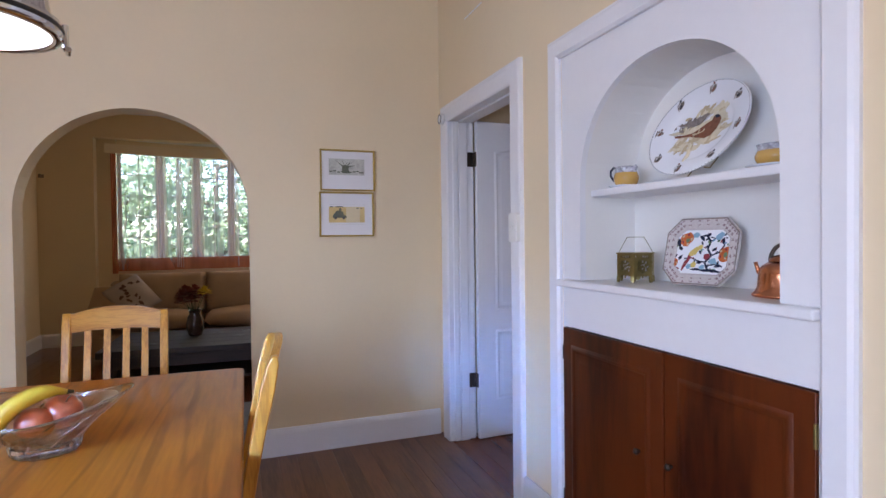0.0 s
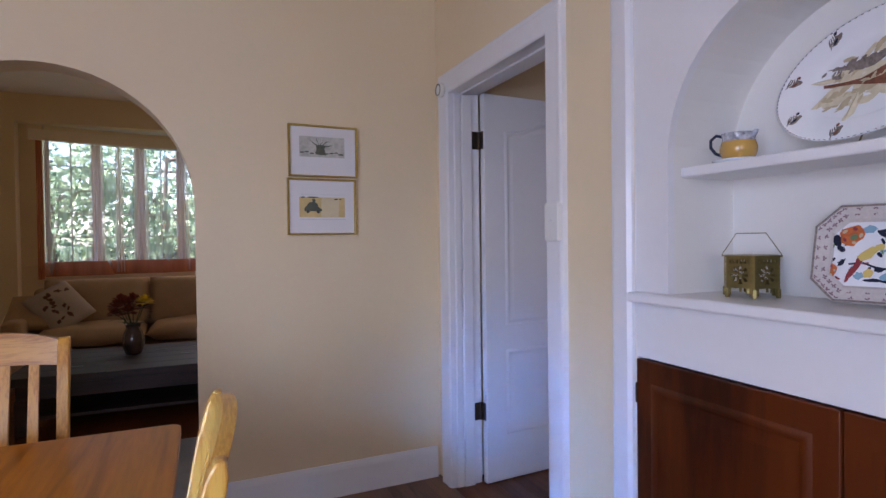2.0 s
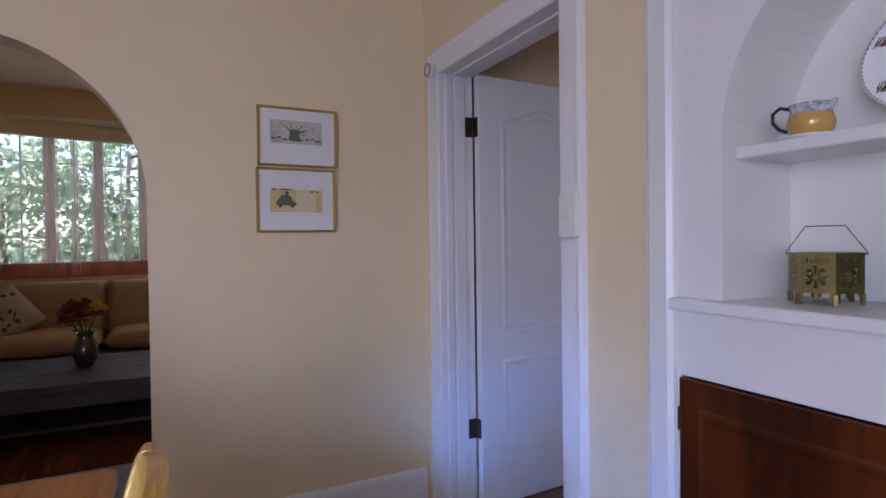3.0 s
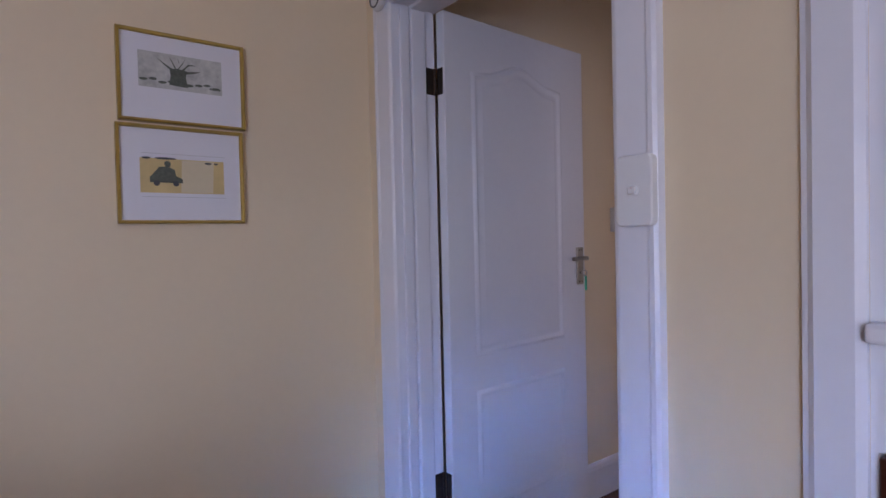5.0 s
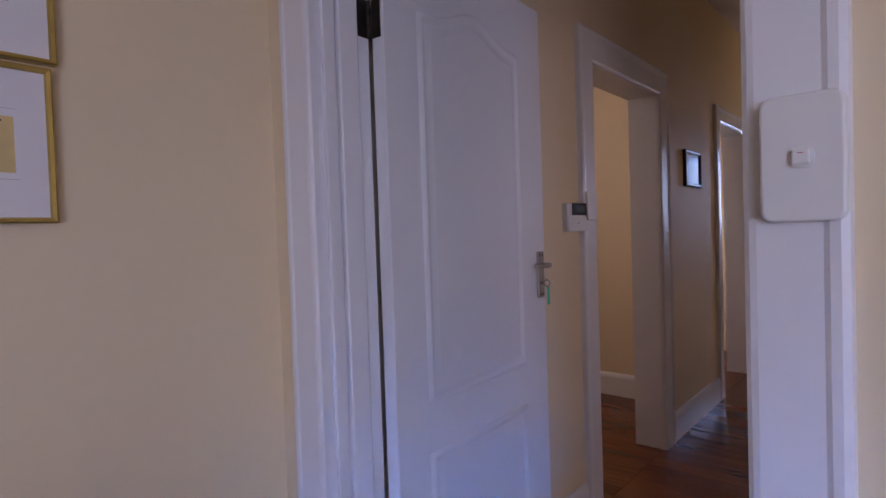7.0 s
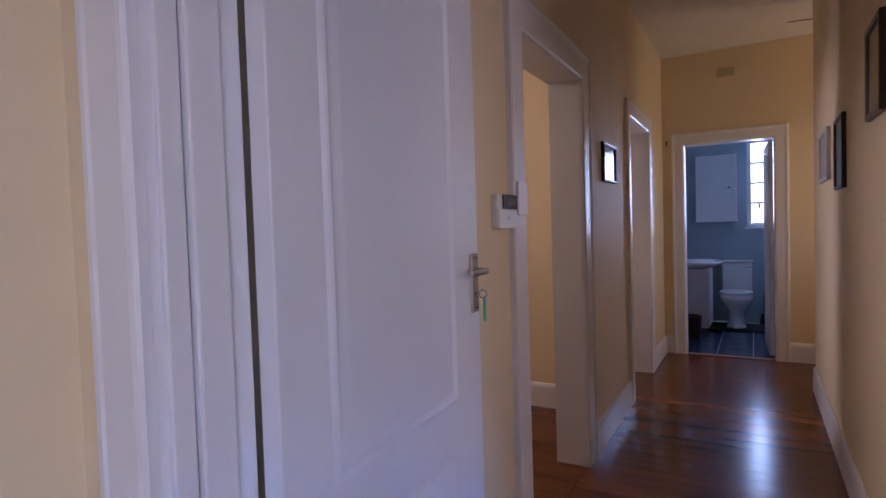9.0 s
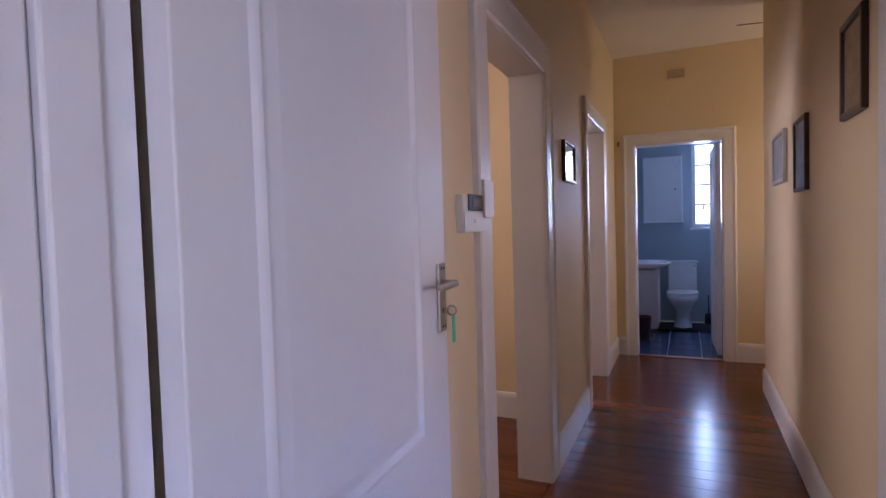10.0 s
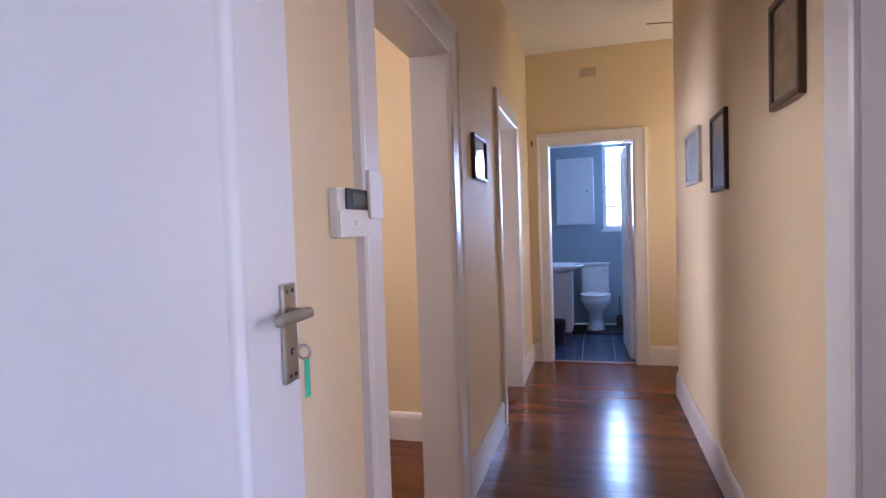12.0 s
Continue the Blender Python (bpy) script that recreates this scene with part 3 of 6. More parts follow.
setting("trim_door_2", casing(4.87, 5.67, 2.03, slim_profile, lambda u, z, d: (u, 3.265 - d, z)), WHITE, "white door surround", "trim")
setting("trim_door_3", casing(2.335, 3.076, 2.0, slim_profile, lambda u, z, d: (6.52 - d, u, z)), WHITE, "white surround of the bathroom door", "trim")
setting("trim_door_4", casing(1.95, 2.77, 2.03, flat_profile, lambda u, z, d: (u, 2.110 + d, z)), WHITE, "white door surround", "trim")


def reveal(name, a0, a1, h, put, depth):
    """A thin lining round the inside of an opening."""
    bm = bmesh.new()
    for p, q, r, s in ((a0 - 0.012, a0 + 0.003, 0, h + 0.01), (a1 - 0.003, a1 + 0.012, 0, h + 0.01), (a0 + 0.003, a1 - 0.003, h - 0.003, h + 0.01)):
        x0, y0 = put(p, 0)
        x1, y1 = put(q, depth)
        box(min(x0, x1), max(x0, x1), min(y0, y1), max(y0, y1), r, s, bm=bm)
    return setting(name, bm, WHITE, "white painted door lining", "door frame")


reveal("door_lining_2", 2.80, 3.63, 2.018, lambda u, d: (u, 3.264 + d), 0.163)
reveal("door_lining_3", 4.87, 5.67, 2.03, lambda u, d: (u, 3.264 + d), 0.163)
reveal("door_lining_4", 2.335, 3.076, 2.0, lambda u, d: (6.519 + d, u), 0.153)
reveal("door_lining_5", 1.95, 2.77, 2.03, lambda u, d: (u, 2.111 - d), 0.168)


def skirting(name, axis, wall, side, a0, a1, label="white corridor baseboard"):
    o = [(wall, 0), (wall, 0.17), (wall + side * 0.008, 0.17), (wall + side * 0.014, 0.158), (wall + side * 0.018, 0.14), (wall + side * 0.018, 0)]
    return setting(name, prism(o, axis, a0, a1), WHITE, label, "baseboard")


skirting("baseboard_corridor_1", "x", 3.265, -1, 3.77, 4.76)
skirting("baseboard_corridor_2", "x", 3.265, -1, 5.78, 6.498)
skirting("baseboard_corridor_3", "x", 3.265, -1, 1.40, 2.66)
skirting("baseboard_corridor_4", "x", 2.110, 1, 2.91, 5.64)
skirting("baseboard_corridor_5", "y", 6.52, -1, 0.90, 2.225)
skirting("baseboard_corridor_6", "y", 6.52, -1, 3.188, 3.247)

# rooms beyond the corridor's doorways; walls out of view are added against light leaks
setting("wall_side_room_east", box(4.47, 4.60, 3.427, 5.55, 0, CEIL), CREAM, "cream plaster wall of the side room", "wall")
setting("wall_side_room_west", box(2.05, 2.18, 3.427, 5.55, 0, CEIL), CREAM, "cream plaster wall of the side room", "wall")
setting("wall_side_room_north", box(2.05, 4.60, 5.552, 5.70, 0, CEIL), CREAM, "cream plaster wall of the side room", "wall")
setting("ceiling_side_room", box(2.05, 6.67, 3.427, 5.90, CEIL, CEIL + 0.1), CEILING, "pale ceiling of the side rooms", "ceiling")
skirting("baseboard_side_room", "y", 4.47, -1, 3.43, 5.55)
setting("wall_bedroom_east", box(6.52, 6.67, 3.552, 5.90, 0, CEIL), CREAM, "cream plaster wall of the far room", "wall")
setting("wall_bedroom_north", box(4.602, 6.67, 5.752, 5.90, 0, CEIL), CREAM, "cream plaster wall of the far room", "wall")

# unseen room added only to enclose the fill lamp behind doorway 4
setting("wall_fill_room_west", box(1.54, 1.66, 0.30, 1.943, 0, CEIL), CREAM, "unseen cream wall added round the corridor's fill lamp", "wall")
setting("wall_fill_room_south", box(1.54, 4.30, 0.15, 0.30, 0, CEIL), CREAM, "unseen cream wall added round the corridor's fill lamp", "wall")
setting("wall_fill_room_east", box(4.15, 4.30, 0.302, 1.943, 0, CEIL), CREAM, "unseen cream wall added round the corridor's fill lamp", "wall")
setting("floor_south_room", box(1.54, 4.30, 0.15, 2.094, -0.10, 0.0), HALL_WOOD, "unseen red-brown floor added under the corridor's fill lamp", "floor")
setting("ceiling_fill_room", box(1.54, 4.30, 0.15, 0.898, 2.845, CEIL + 0.08), CEILING, "unseen pale ceiling added over the corridor's fill lamp", "ceiling")

# bathroom
wall_with_window("wall_bath_east", "x", 8.55, 8.70, 1.75, 3.60, 2.05, 2.575, 1.19, 2.26, BATH_BLUE, "pale blue bathroom wall with a small window", top=2.72)
setting("wall_bath_north", box(6.672, 8.55, 3.45, 3.60, 0, 2.72), BATH_BLUE, "pale blue bathroom wall", "wall")
setting("wall_bath_south", box(6.672, 8.55, 1.75, 1.90, 0, 2.72), BATH_BLUE, "pale blue bathroom wall", "wall")
setting("wall_bath_west", prism([(1.90, 0), (2.335, 0), (2.335, 2.0), (3.076, 2.0), (3.076, 0), (3.45, 0), (3.45, 2.72), (1.90, 2.72)], "x", 6.672, 6.69), BATH_BLUE, "pale blue bathroom wall", "wall")
setting("ceiling_bath", box(6.672, 8.70, 1.75, 3.60, 2.722, 2.82), CEILING, "pale bathroom ceiling", "ceiling")
casement("window_4", pose(8.61, 2.575, 1.19, 0, 0, -90), 0.525, 1.07, 2, 4, "white bathroom window with small panes and a black catch")
setting("window_sill_bath", box(8.525, 8.60, 2.03, 2.60, 1.160, 1.189, 0.004), WHITE, "white bathroom window sill", "sill")

# living room
setting("wall_living_west", box(-2.50, -2.35, 3.502, 8.15, 0, CEIL), CREAM, "cream plaster living room wall", "wall")
setting("wall_living_east", box(1.90, 2.048, 3.502, 8.15, 0, CEIL), CREAM, "cream plaster living room wall", "wall")
setting("wall_living_north", prism([(-2.35, 0), (-1.74, 0), (-1.74, 2.64), (1.90, 2.64), (1.90, CEIL), (-2.35, CEIL)], "y", 8.0, 8.15), CREAM, "cream plaster wall opening into a bay", "wall")
setting("ceiling_living", box(-2.50, 2.048, 3.502, 8.15, CEIL, CEIL + 0.12), CEILING, "pale living room ceiling", "ceiling")
setting("ceiling_bay", box(-1.90, 2.05, 8.152, 8.75, 2.64, 2.72), CEILING, "pale ceiling of the bay window", "ceiling")
skirting("baseboard_living_1", "y", -2.35, 1, 3.51, 8.0, "white living room baseboard")
skirting("baseboard_living_2", "x", 8.0, -1, -2.33, -1.74, "white living room baseboard")


def bow(x):
    return 8.42 - 0.29 * ((x - 0.2) / 1.72) ** 2


BOW = [-1.50, -1.02, -0.565, -0.12, 0.33, 0.78, 1.23, 1.56, 1.90]
low = bmesh.new()
pts = [(-1.85, 8.152)] + [(x, bow(x)) for x in BOW]
back = [(x, y + 0.16) for x, y in pts]
merge(low, prism(pts + back[::-1], "z", 0, 1.045))
setting("wall_bay", low, CREAM, "cream plaster wall under the bay window", "wall")
setting("wall_bay_lintel", prism(pts[1:] + back[1:][::-1], "z", 2.512, 2.64), CREAM, "cream plaster above the bay window", "wall")
setting("wall_bay_cheek", prism([(-1.85, 8.152), (-1.525, 8.152), (-1.525, 8.32), (-1.85, 8.32)], "z", 1.047, 2.64), CREAM, "cream plaster cheek of the bay", "wall")
for i, (a, b) in enumerate(zip(BOW, BOW[1:])):
    ya, yb = bow(a), bow(b)
    casement("window_%d" % (5 + i), pose(a, ya, 1.05, 0, 0, math.degrees(math.atan2(yb - ya, b - a))), math.hypot(b - a, yb - ya), 1.46, 2, 5,
             "white steel casement of the bay window with small panes", bar=0.007)
setting("window_sill_bay", prism([(x, y - 0.05) for x, y in pts[1:]] + [(x, y + 0.02) for x, y in pts[1:]][::-1], "z", 1.0455, 1.0495), WHITE, "white sill of the bay window", "sill")
pel = [(-1.60 + 3.5 * i / 24, 8.125 - 0.21 * (abs(-1.60 + 3.5 * i / 24 - 0.2) / 1.8) ** 2) for i in range(25)]
setting("pelmet", prism(pel + [(x, y + 0.03) for x, y in pel][::-1], "z", 2.440, 2.555), PELMET, "curved cream pelmet above the bay window", "pelmet")

# unseen roof slab that closes the whole house, added to block light leaks
setting("roof", box(-2.95, 8.95, -2.95, 8.80, CEIL + 0.13, CEIL + 0.25), CEILING, "unseen flat roof slab added to block light leaks", "roof")
setting("wall_infill", box(1.40, 2.048, 3.427, 3.50, 0, CEIL), CREAM, "plain cream wall between the corridor and the living room", "wall")

# ground outside
setting("ground", box(-400, 400, -400, 400, -0.45, -0.35), GRASS, "lawn round the house", "ground")

# ---------------------------------------------------------------- doors
def panel_door(name, m, width, height, label, handle=True):
    """A white two-panel door: x across from the hinges, y thickness (the face at y = 0), z up."""
    d = thing(name, m, label, "door")
    d["kind"] = "structure"
    body = part("leaf", box(0, width, 0, 0.04, 0.006, height, 0.003), WHITE, d)
    sx = 0.125
    top = [(sx, 0.83), (width - sx - 0.03, 0.83), (width - sx - 0.03, 1.845)]
    k = 16
    x0, x1 = sx, width - sx - 0.03
    for i in range(3, k - 2):
        s = i / k
        x = x1 + (x0 - x1) * s
        top.append((x, 1.845 + 0.062 * math.exp(-((s - 0.5) / 0.24) ** 2)))
    top.append((sx, 1.845))
    low = rect(x0, x1, 0.25, 0.695)
    for outline in (top, low):
        for f, flip in ((lambda u, v, h: (u, -h, v), 0), (lambda u, v, h: (u, 0.04 + h, v), 1)):
            part("panel_moulding", ring(outline, [(-0.004, -0.001), (0.002, 0.0055), (0.008, 0.009), (0.014, 0.006), (0.020, 0.0010), (0.030, 0.0006), (0.048, 0.0055)], f), WHITE, body, smooth=True)
            inner = inset(outline, 0.048)
            part("panel_field", sheet([f(p[0], p[1], 0.0055) for p in (inner if not flip else inner[::-1])]), WHITE, body)
    if handle:
        hx, hz = width - 0.042, 1.122
        part("handle_plate", box(hx - 0.021, hx + 0.021, -0.009, -0.0005, hz - 0.08, hz + 0.08, 0.003), STEEL, d, "satin steel handle plate")
        for dz in (0.068, -0.068):
            for dx in (-0.008, 0.008):
                part("screw", lathe([(0.0, 0.0), (0.0035, 0.0), (0.003, 0.0012), (0, 0.0015)], 8), BRONZE, d).matrix_basis = pose(hx + dx, -0.009, hz + dz, 90)
        lever = tube([(hx, -0.006, hz + 0.032), (hx, -0.030, hz + 0.032)], 0.009, 10)
        merge(lever, box(hx - 0.088, hx + 0.012, -0.046, -0.028, hz + 0.024, hz + 0.041, 0.006, seg=3))
        part("lever", lever, STEEL, d, "satin steel lever handle")
        part("back_lever", merge(tube([(hx, 0.04, hz + 0.032), (hx, 0.070, hz + 0.032)], 0.008, 10), box(hx - 0.11, hx + 0.012, 0.060, 0.076, hz + 0.024, hz + 0.041, 0.005)), STEEL, d)
        # flat black disc in place of the keyhole's shaded depth
        part("keyhole", lathe([(0, 0), (0.006, 0), (0.005, 0.001), (0, 0.001)], 12), BLACK, d).matrix_basis = pose(hx, -0.0092, hz - 0.030, 90)
        key = tube([(hx, -0.008, hz - 0.030), (hx, -0.018, hz - 0.030)], 0.003, 8)
        tube([(hx, -0.029 + 0.011 * math.cos(a), hz - 0.030 + 0.011 * math.sin(a)) for a in [2 * math.pi * i / 14 for i in range(14)]], 0.0024, 6, True, key)
        part("key", key, STEEL, d, "steel key in the lock")
        part("key_tag", box(hx - 0.004, hx + 0.010, -0.034, -0.030, hz - 0.104, hz - 0.042, 0.0015), GREEN_TAG, d, "green plastic key tag")
    return d


def butt_hinge(parent, x, y, z):
    """A dark butt hinge between lining and leaf: two flaps with a knuckle of five barrels."""
    bm = box(x - 0.052, x - 0.004, y - 0.0025, y, z - 0.046, z + 0.046, 0.0008)
    part("hinge_flap", bm, BRONZE, parent, "dark bronze hinge")
    part("hinge_flap", box(x + 0.002, x + 0.0042, y - 0.038, y - 0.009, z - 0.046, z + 0.046, 0.0008), BRONZE, parent, "dark bronze hinge")
    k = bmesh.new()
    for i in range(5):
        merge(k, tube([(x - 0.003, y - 0.004, z - 0.046 + 0.0186 * i), (x - 0.003, y - 0.004, z - 0.046 + 0.0186 * i + 0.0168)], 0.0055, 10))
    part("hinge_knuckle", k, BRONZE, parent, "dark bronze hinge")


d1 = panel_door("door_1", pose(1.4035, 3.122, 0, 0, 0, 2.6), 0.780, 2.04, "white two-panel door standing wide open, green tag on its key")
for hz in (0.38, 1.800):
    butt_hinge(d1, -0.0045, 0.0465, hz)
panel_door("door_2", pose(5.645, 3.47, 0.0, 0, 0, 90), 0.78, 2.02, "white panel door standing open into the room", False)
panel_door("door_3", pose(6.70, 2.342, 0.0, 0, 0, 2.2), 0.73, 1.985, "white panel door standing open into the bathroom", False)
# leaf out of view, set open so that the added fill reaches the corridor
panel_door("door_4", pose(1.965, 1.93, 0.0, 0, 0, -90), 0.81, 2.02, "white panel door standing open into the room", False)


# ---------------------------------------------------------------- dining table and chairs
def dining_table(m):
    t = thing("dining_table", m, "lacquered pine dining table with rounded corners and bold grain", "table")
    L, W = 1.64, 0.94
    o = []
    for cx, cy, a0 in ((W / 2 - 0.03, L / 2 - 0.03, 0), (-W / 2 + 0.03, L / 2 - 0.03, 90), (-W / 2 + 0.03, -L / 2 + 0.03, 180), (W / 2 - 0.03, -L / 2 + 0.03, 270)):
        o += [(cx + 0.03 * math.cos(radians(a0 + a)), cy + 0.03 * math.sin(radians(a0 + a))) for a in (0, 22, 45, 68, 90)]
    bm = prism(o, "z", 0.716, 0.750)
    edges = [e for e in bm.edges if abs(e.verts[0].co.z - e.verts[1].co.z) < 1e-6]
    bmesh.ops.bevel(bm, geom=edges, offset=0.007, segments=3, profile=0.5, affect="EDGES")
    part("tabletop", bm, PINE, t)
    for x in (-W / 2 + 0.07, W / 2 - 0.07):
        part("apron", box(x - 0.011, x + 0.011, -L / 2 + 0.10, L / 2 - 0.10, 0.62, 0.7155, 0.002), PINE, t)
        for y in (-L / 2 + 0.075, L / 2 - 0.075):
            part("leg", box(x - 0.035, x + 0.035, y - 0.035, y + 0.035, 0, 0.7155, 0.006), PINE_UP, t)
    for y in (-L / 2 + 0.075, L / 2 - 0.075):
        part("apron", box(-W / 2 + 0.107, W / 2 - 0.107, y - 0.011, y + 0.011, 0.62, 0.7155, 0.002), PINE_X, t)
    return t


dining_table(pose(-0.492, 1.575, 0, 0, 0, -0.6) @ Matrix.Diagonal((1, 1, 1.013, 1)))


def dining_chair(m):
    """A pine chair; it faces -y, its back is at y = 0 and leans back."""
    c = thing("dining_chair", m, "honey-coloured knotty pine dining chair with slatted back at the table", "chair", "chairs round the table")
    W = 0.40
    lean = 0.098

    def back_y(z):
        return lean * max(0.0, (z - 0.44) / 0.54) ** 1.25

    for s in (-1, 1):
        pts = [(s * (W / 2 - 0.016), back_y(z) + (0.03 * (0.44 - z) if z < 0.44 else 0), z) for z in (0, 0.2, 0.44, 0.56, 0.68, 0.80, 0.90, 0.962, 0.985)]
        bm = bmesh.new()
        rows = []
        for i, (x, y, z) in enumerate(pts):
            h = (0.018, 0.018, 0.020, 0.018, 0.017, 0.017, 0.019, 0.015, 0.007)[i]
            rows.append([bm.verts.new((x + a * 0.016, y + b * h, z)) for a, b in ((-1, -1), (1, -1), (1, 1), (-1, 1))])
        for p, q in zip(rows, rows[1:]):
            for j in range(4):
                bm.faces.new((p[j], p[(j + 1) % 4], q[(j + 1) % 4], q[j]))
        bm.faces.new(rows[0][::-1]), bm.faces.new(rows[-1])
        bmesh.ops.bevel(bm, geom=[e for e in bm.edges], offset=0.004, segments=2, profile=0.5, affect="EDGES")
        part("back_post", bm, PINE_UP, c)
        part("leg", box(s * (W / 2 - 0.02) - 0.018, s * (W / 2 - 0.02) + 0.018, -0.40, -0.364, 0, 0.425, 0.004), PINE_UP, c)
        part("stretcher", box(s * (W / 2 - 0.02) - 0.009, s * (W / 2 - 0.02) + 0.009, -0.363, -0.02, 0.16, 0.195, 0.003), PINE_X, c)
    bm = bmesh.new()
    n, rows = 12, []
    for i in range(n + 1):
        u = -1 + 2 * i / n
        x, top = u * (W / 2 - 0.030), 0.980 + 0.028 * (1 - u * u) * 1.0
        z0 = 0.905 + 0.008 * (1 - u * u)
        bow_y = 0.012 * (1 - u * u)
        rows.append([bm.verts.new((x, back_y(z) + bow_y + dy, z)) for z, dy in ((z0, -0.011), (top, -0.011), (top, 0.011), (z0, 0.011))])
    for p, q in zip(rows, rows[1:]):
        for j in range(4):
            bm.faces.new((p[j], p[(j + 1) % 4], q[(j + 1) % 4], q[j]))
    bm.faces.new(rows[0][::-1]), bm.faces.new(rows[-1])
    part("top_rail", bm, PINE_X, c)
    part("lower_rail", box(-W / 2 + 0.033, W / 2 - 0.033, back_y(0.56) - 0.010, back_y(0.56) + 0.010, 0.53, 0.57, 0.003), PINE_X, c)
    for i in range(4):
        x = (-1.5 + i) * 0.072
        bm = bmesh.new()
        rows = []
        for z in (0.565, 0.70, 0.80, 0.918):
            y = back_y(z) + 0.008 * (z - 0.56) / 0.35
            rows.append([bm.verts.new((x + a * 0.013, y + b * 0.007, z)) for a, b in ((-1, -1), (1, -1), (1, 1), (-1, 1))])
        for p, q in zip(rows, rows[1:]):
            for j in range(4):
                bm.faces.new((p[j], p[(j + 1) % 4], q[(j + 1) % 4], q[j]))
        bm.faces.new(rows[0][::-1]), bm.faces.new(rows[-1])
        part("slat", bm, PINE_UP, c)
    part("seat", box(-W / 2 - 0.005, W / 2 + 0.005, -0.415, -0.005, 0.426, 0.448, 0.008, seg=3), PINE, c)
    part("seat_rail", box(-W / 2 + 0.04, W / 2 - 0.04, -0.395, -0.377, 0.37, 0.4255, 0.002), PINE_X, c)
    return c


chair = dining_chair(pose(-0.526, 2.565, 0, 0, 0, 2) @ Matrix.Diagonal((1, 1, 1.010, 1)))
copy_thing(chair, pose(-0.037, 1.595, 0, 0, 0, -91.5))


# ---------------------------------------------------------------- things on the table
def fruit_bowl(m):
    b = thing("fruit_bowl", m, "clear crystal glass fruit bowl with a wavy flared rim", "bowl")
    n, bm = 48, bmesh.new()
    prof = [(0.062, 0.0), (0.066, 0.006), (0.072, 0.03), (0.098, 0.062), (0.135, 0.098), (0.152, 0.118)]
    inner = [(0.147, 0.119), (0.129, 0.100), (0.091, 0.066), (0.062, 0.036), (0.03, 0.026), (0.0, 0.024)]
    rings = []
    for r, z in prof + inner:
        row = []
        for i in range(n):
            a = 2 * math.pi * i / n
            k = (z / 0.118) ** 2
            rr = r * (1 + k * (0.10 + 0.13 * math.cos(2 * a)))
            zz = z + 0.020 * k * math.cos(2 * a)
            if z < 0.05 and r > 0.06:
                rr += 0.0028 * math.cos(a * 16)
            row.append(bm.verts.new((rr * math.cos(a), rr * math.sin(a), zz)) if r > 0 else None)
        rings.append(row)
    tip = bm.verts.new((0, 0, inner[-1][1]))
    for p, q in zip(rings, rings[1:]):
        for i in range(n):
            j = (i + 1) % n
            if q[0] is None:
                bm.faces.new((p[i], p[j], tip))
            else:
                bm.faces.new((p[i], p[j], q[j], q[i]))
    bm.faces.new(rings[0][::-1])
    part("glass_body", bm, CLEAR, b, "clear thin flared glass", smooth=True)

    def wall(r, z, a):
        k = (z / 0.118) ** 2
        rr = r * (1 + k * (0.10 + 0.13 * math.cos(2 * a)))
        return (rr * math.cos(a), rr * math.sin(a), z + 0.020 * k * math.cos(2 * a))

    part("rim", tube([wall(0.150, 0.1185, 2 * math.pi * i / 48) for i in range(48)], 0.0026, 6, True), CRYSTAL, b, "bright rounded glass rim", True)
    foot = [(0.058, 0.0), (0.066, 0.004), (0.071, 0.026), (0.066, 0.030), (0.030, 0.022), (0.0, 0.020)]
    cut = bmesh.new()
    rows = [[cut.verts.new(((r + 0.004 * (i % 2) * (r > 0.05)) * math.cos(2 * math.pi * i / 36), (r + 0.004 * (i % 2) * (r > 0.05)) * math.sin(2 * math.pi * i / 36), z)) for i in range(36)] for r, z in foot[:-1]]
    for p, q in zip(rows, rows[1:]):
        for i in range(36):
            cut.faces.new((p[i], p[(i + 1) % 36], q[(i + 1) % 36], q[i]))
    cut.faces.new(rows[0][::-1]), cut.faces.new(rows[-1])
    part("cut_foot", cut, CRYSTAL, b, "thick cut crystal foot")
    for i in range(10):
        a0 = 2 * math.pi * i / 10
        pts = [wall(r + 0.001, z, a0 + 0.9 * z / 0.118) for r, z in ((0.072, 0.030), (0.086, 0.048), (0.106, 0.070), (0.128, 0.092), (0.146, 0.112))]
        part("swirl_rib", tube(pts, [0.003, 0.0026, 0.002, 0.0016, 0.001], 6), CRYSTAL, b, smooth=True)
    return b


fruit_bowl(pose(-0.497, 1.590, 0.760, 0, 0, -8) @ Matrix.Diagonal((1.08, 1.08, 1.08, 1)))


def banana(m):
    b = thing("banana", m, "ripe yellow banana with brown flecks in the glass bowl", "banana")
    pts, rad = [], []
    for i in range(13):
        a = radians(-58 + 116 * i / 12)
        pts.append((0.112 * math.sin(a), 0, 0.112 * math.cos(a) - 0.112))
        rad.append(1.22 * (0.006, 0.010, 0.0145, 0.0165, 0.0175, 0.018, 0.018, 0.018, 0.0175, 0.016, 0.013, 0.0085, 0.006)[i])
    part("skin", tube(pts, rad, 7), BANANA, b, smooth=True)
    p = Vector(pts[-1])
    part("tip", tube([p, p + Vector((0.012, 0, -0.012))], [0.0062, 0.004], 7), BANANA_TIP, b, "dark banana tip")
    return b


banana(pose(-0.545, 1.540, 0.898, 12, -34, 24))


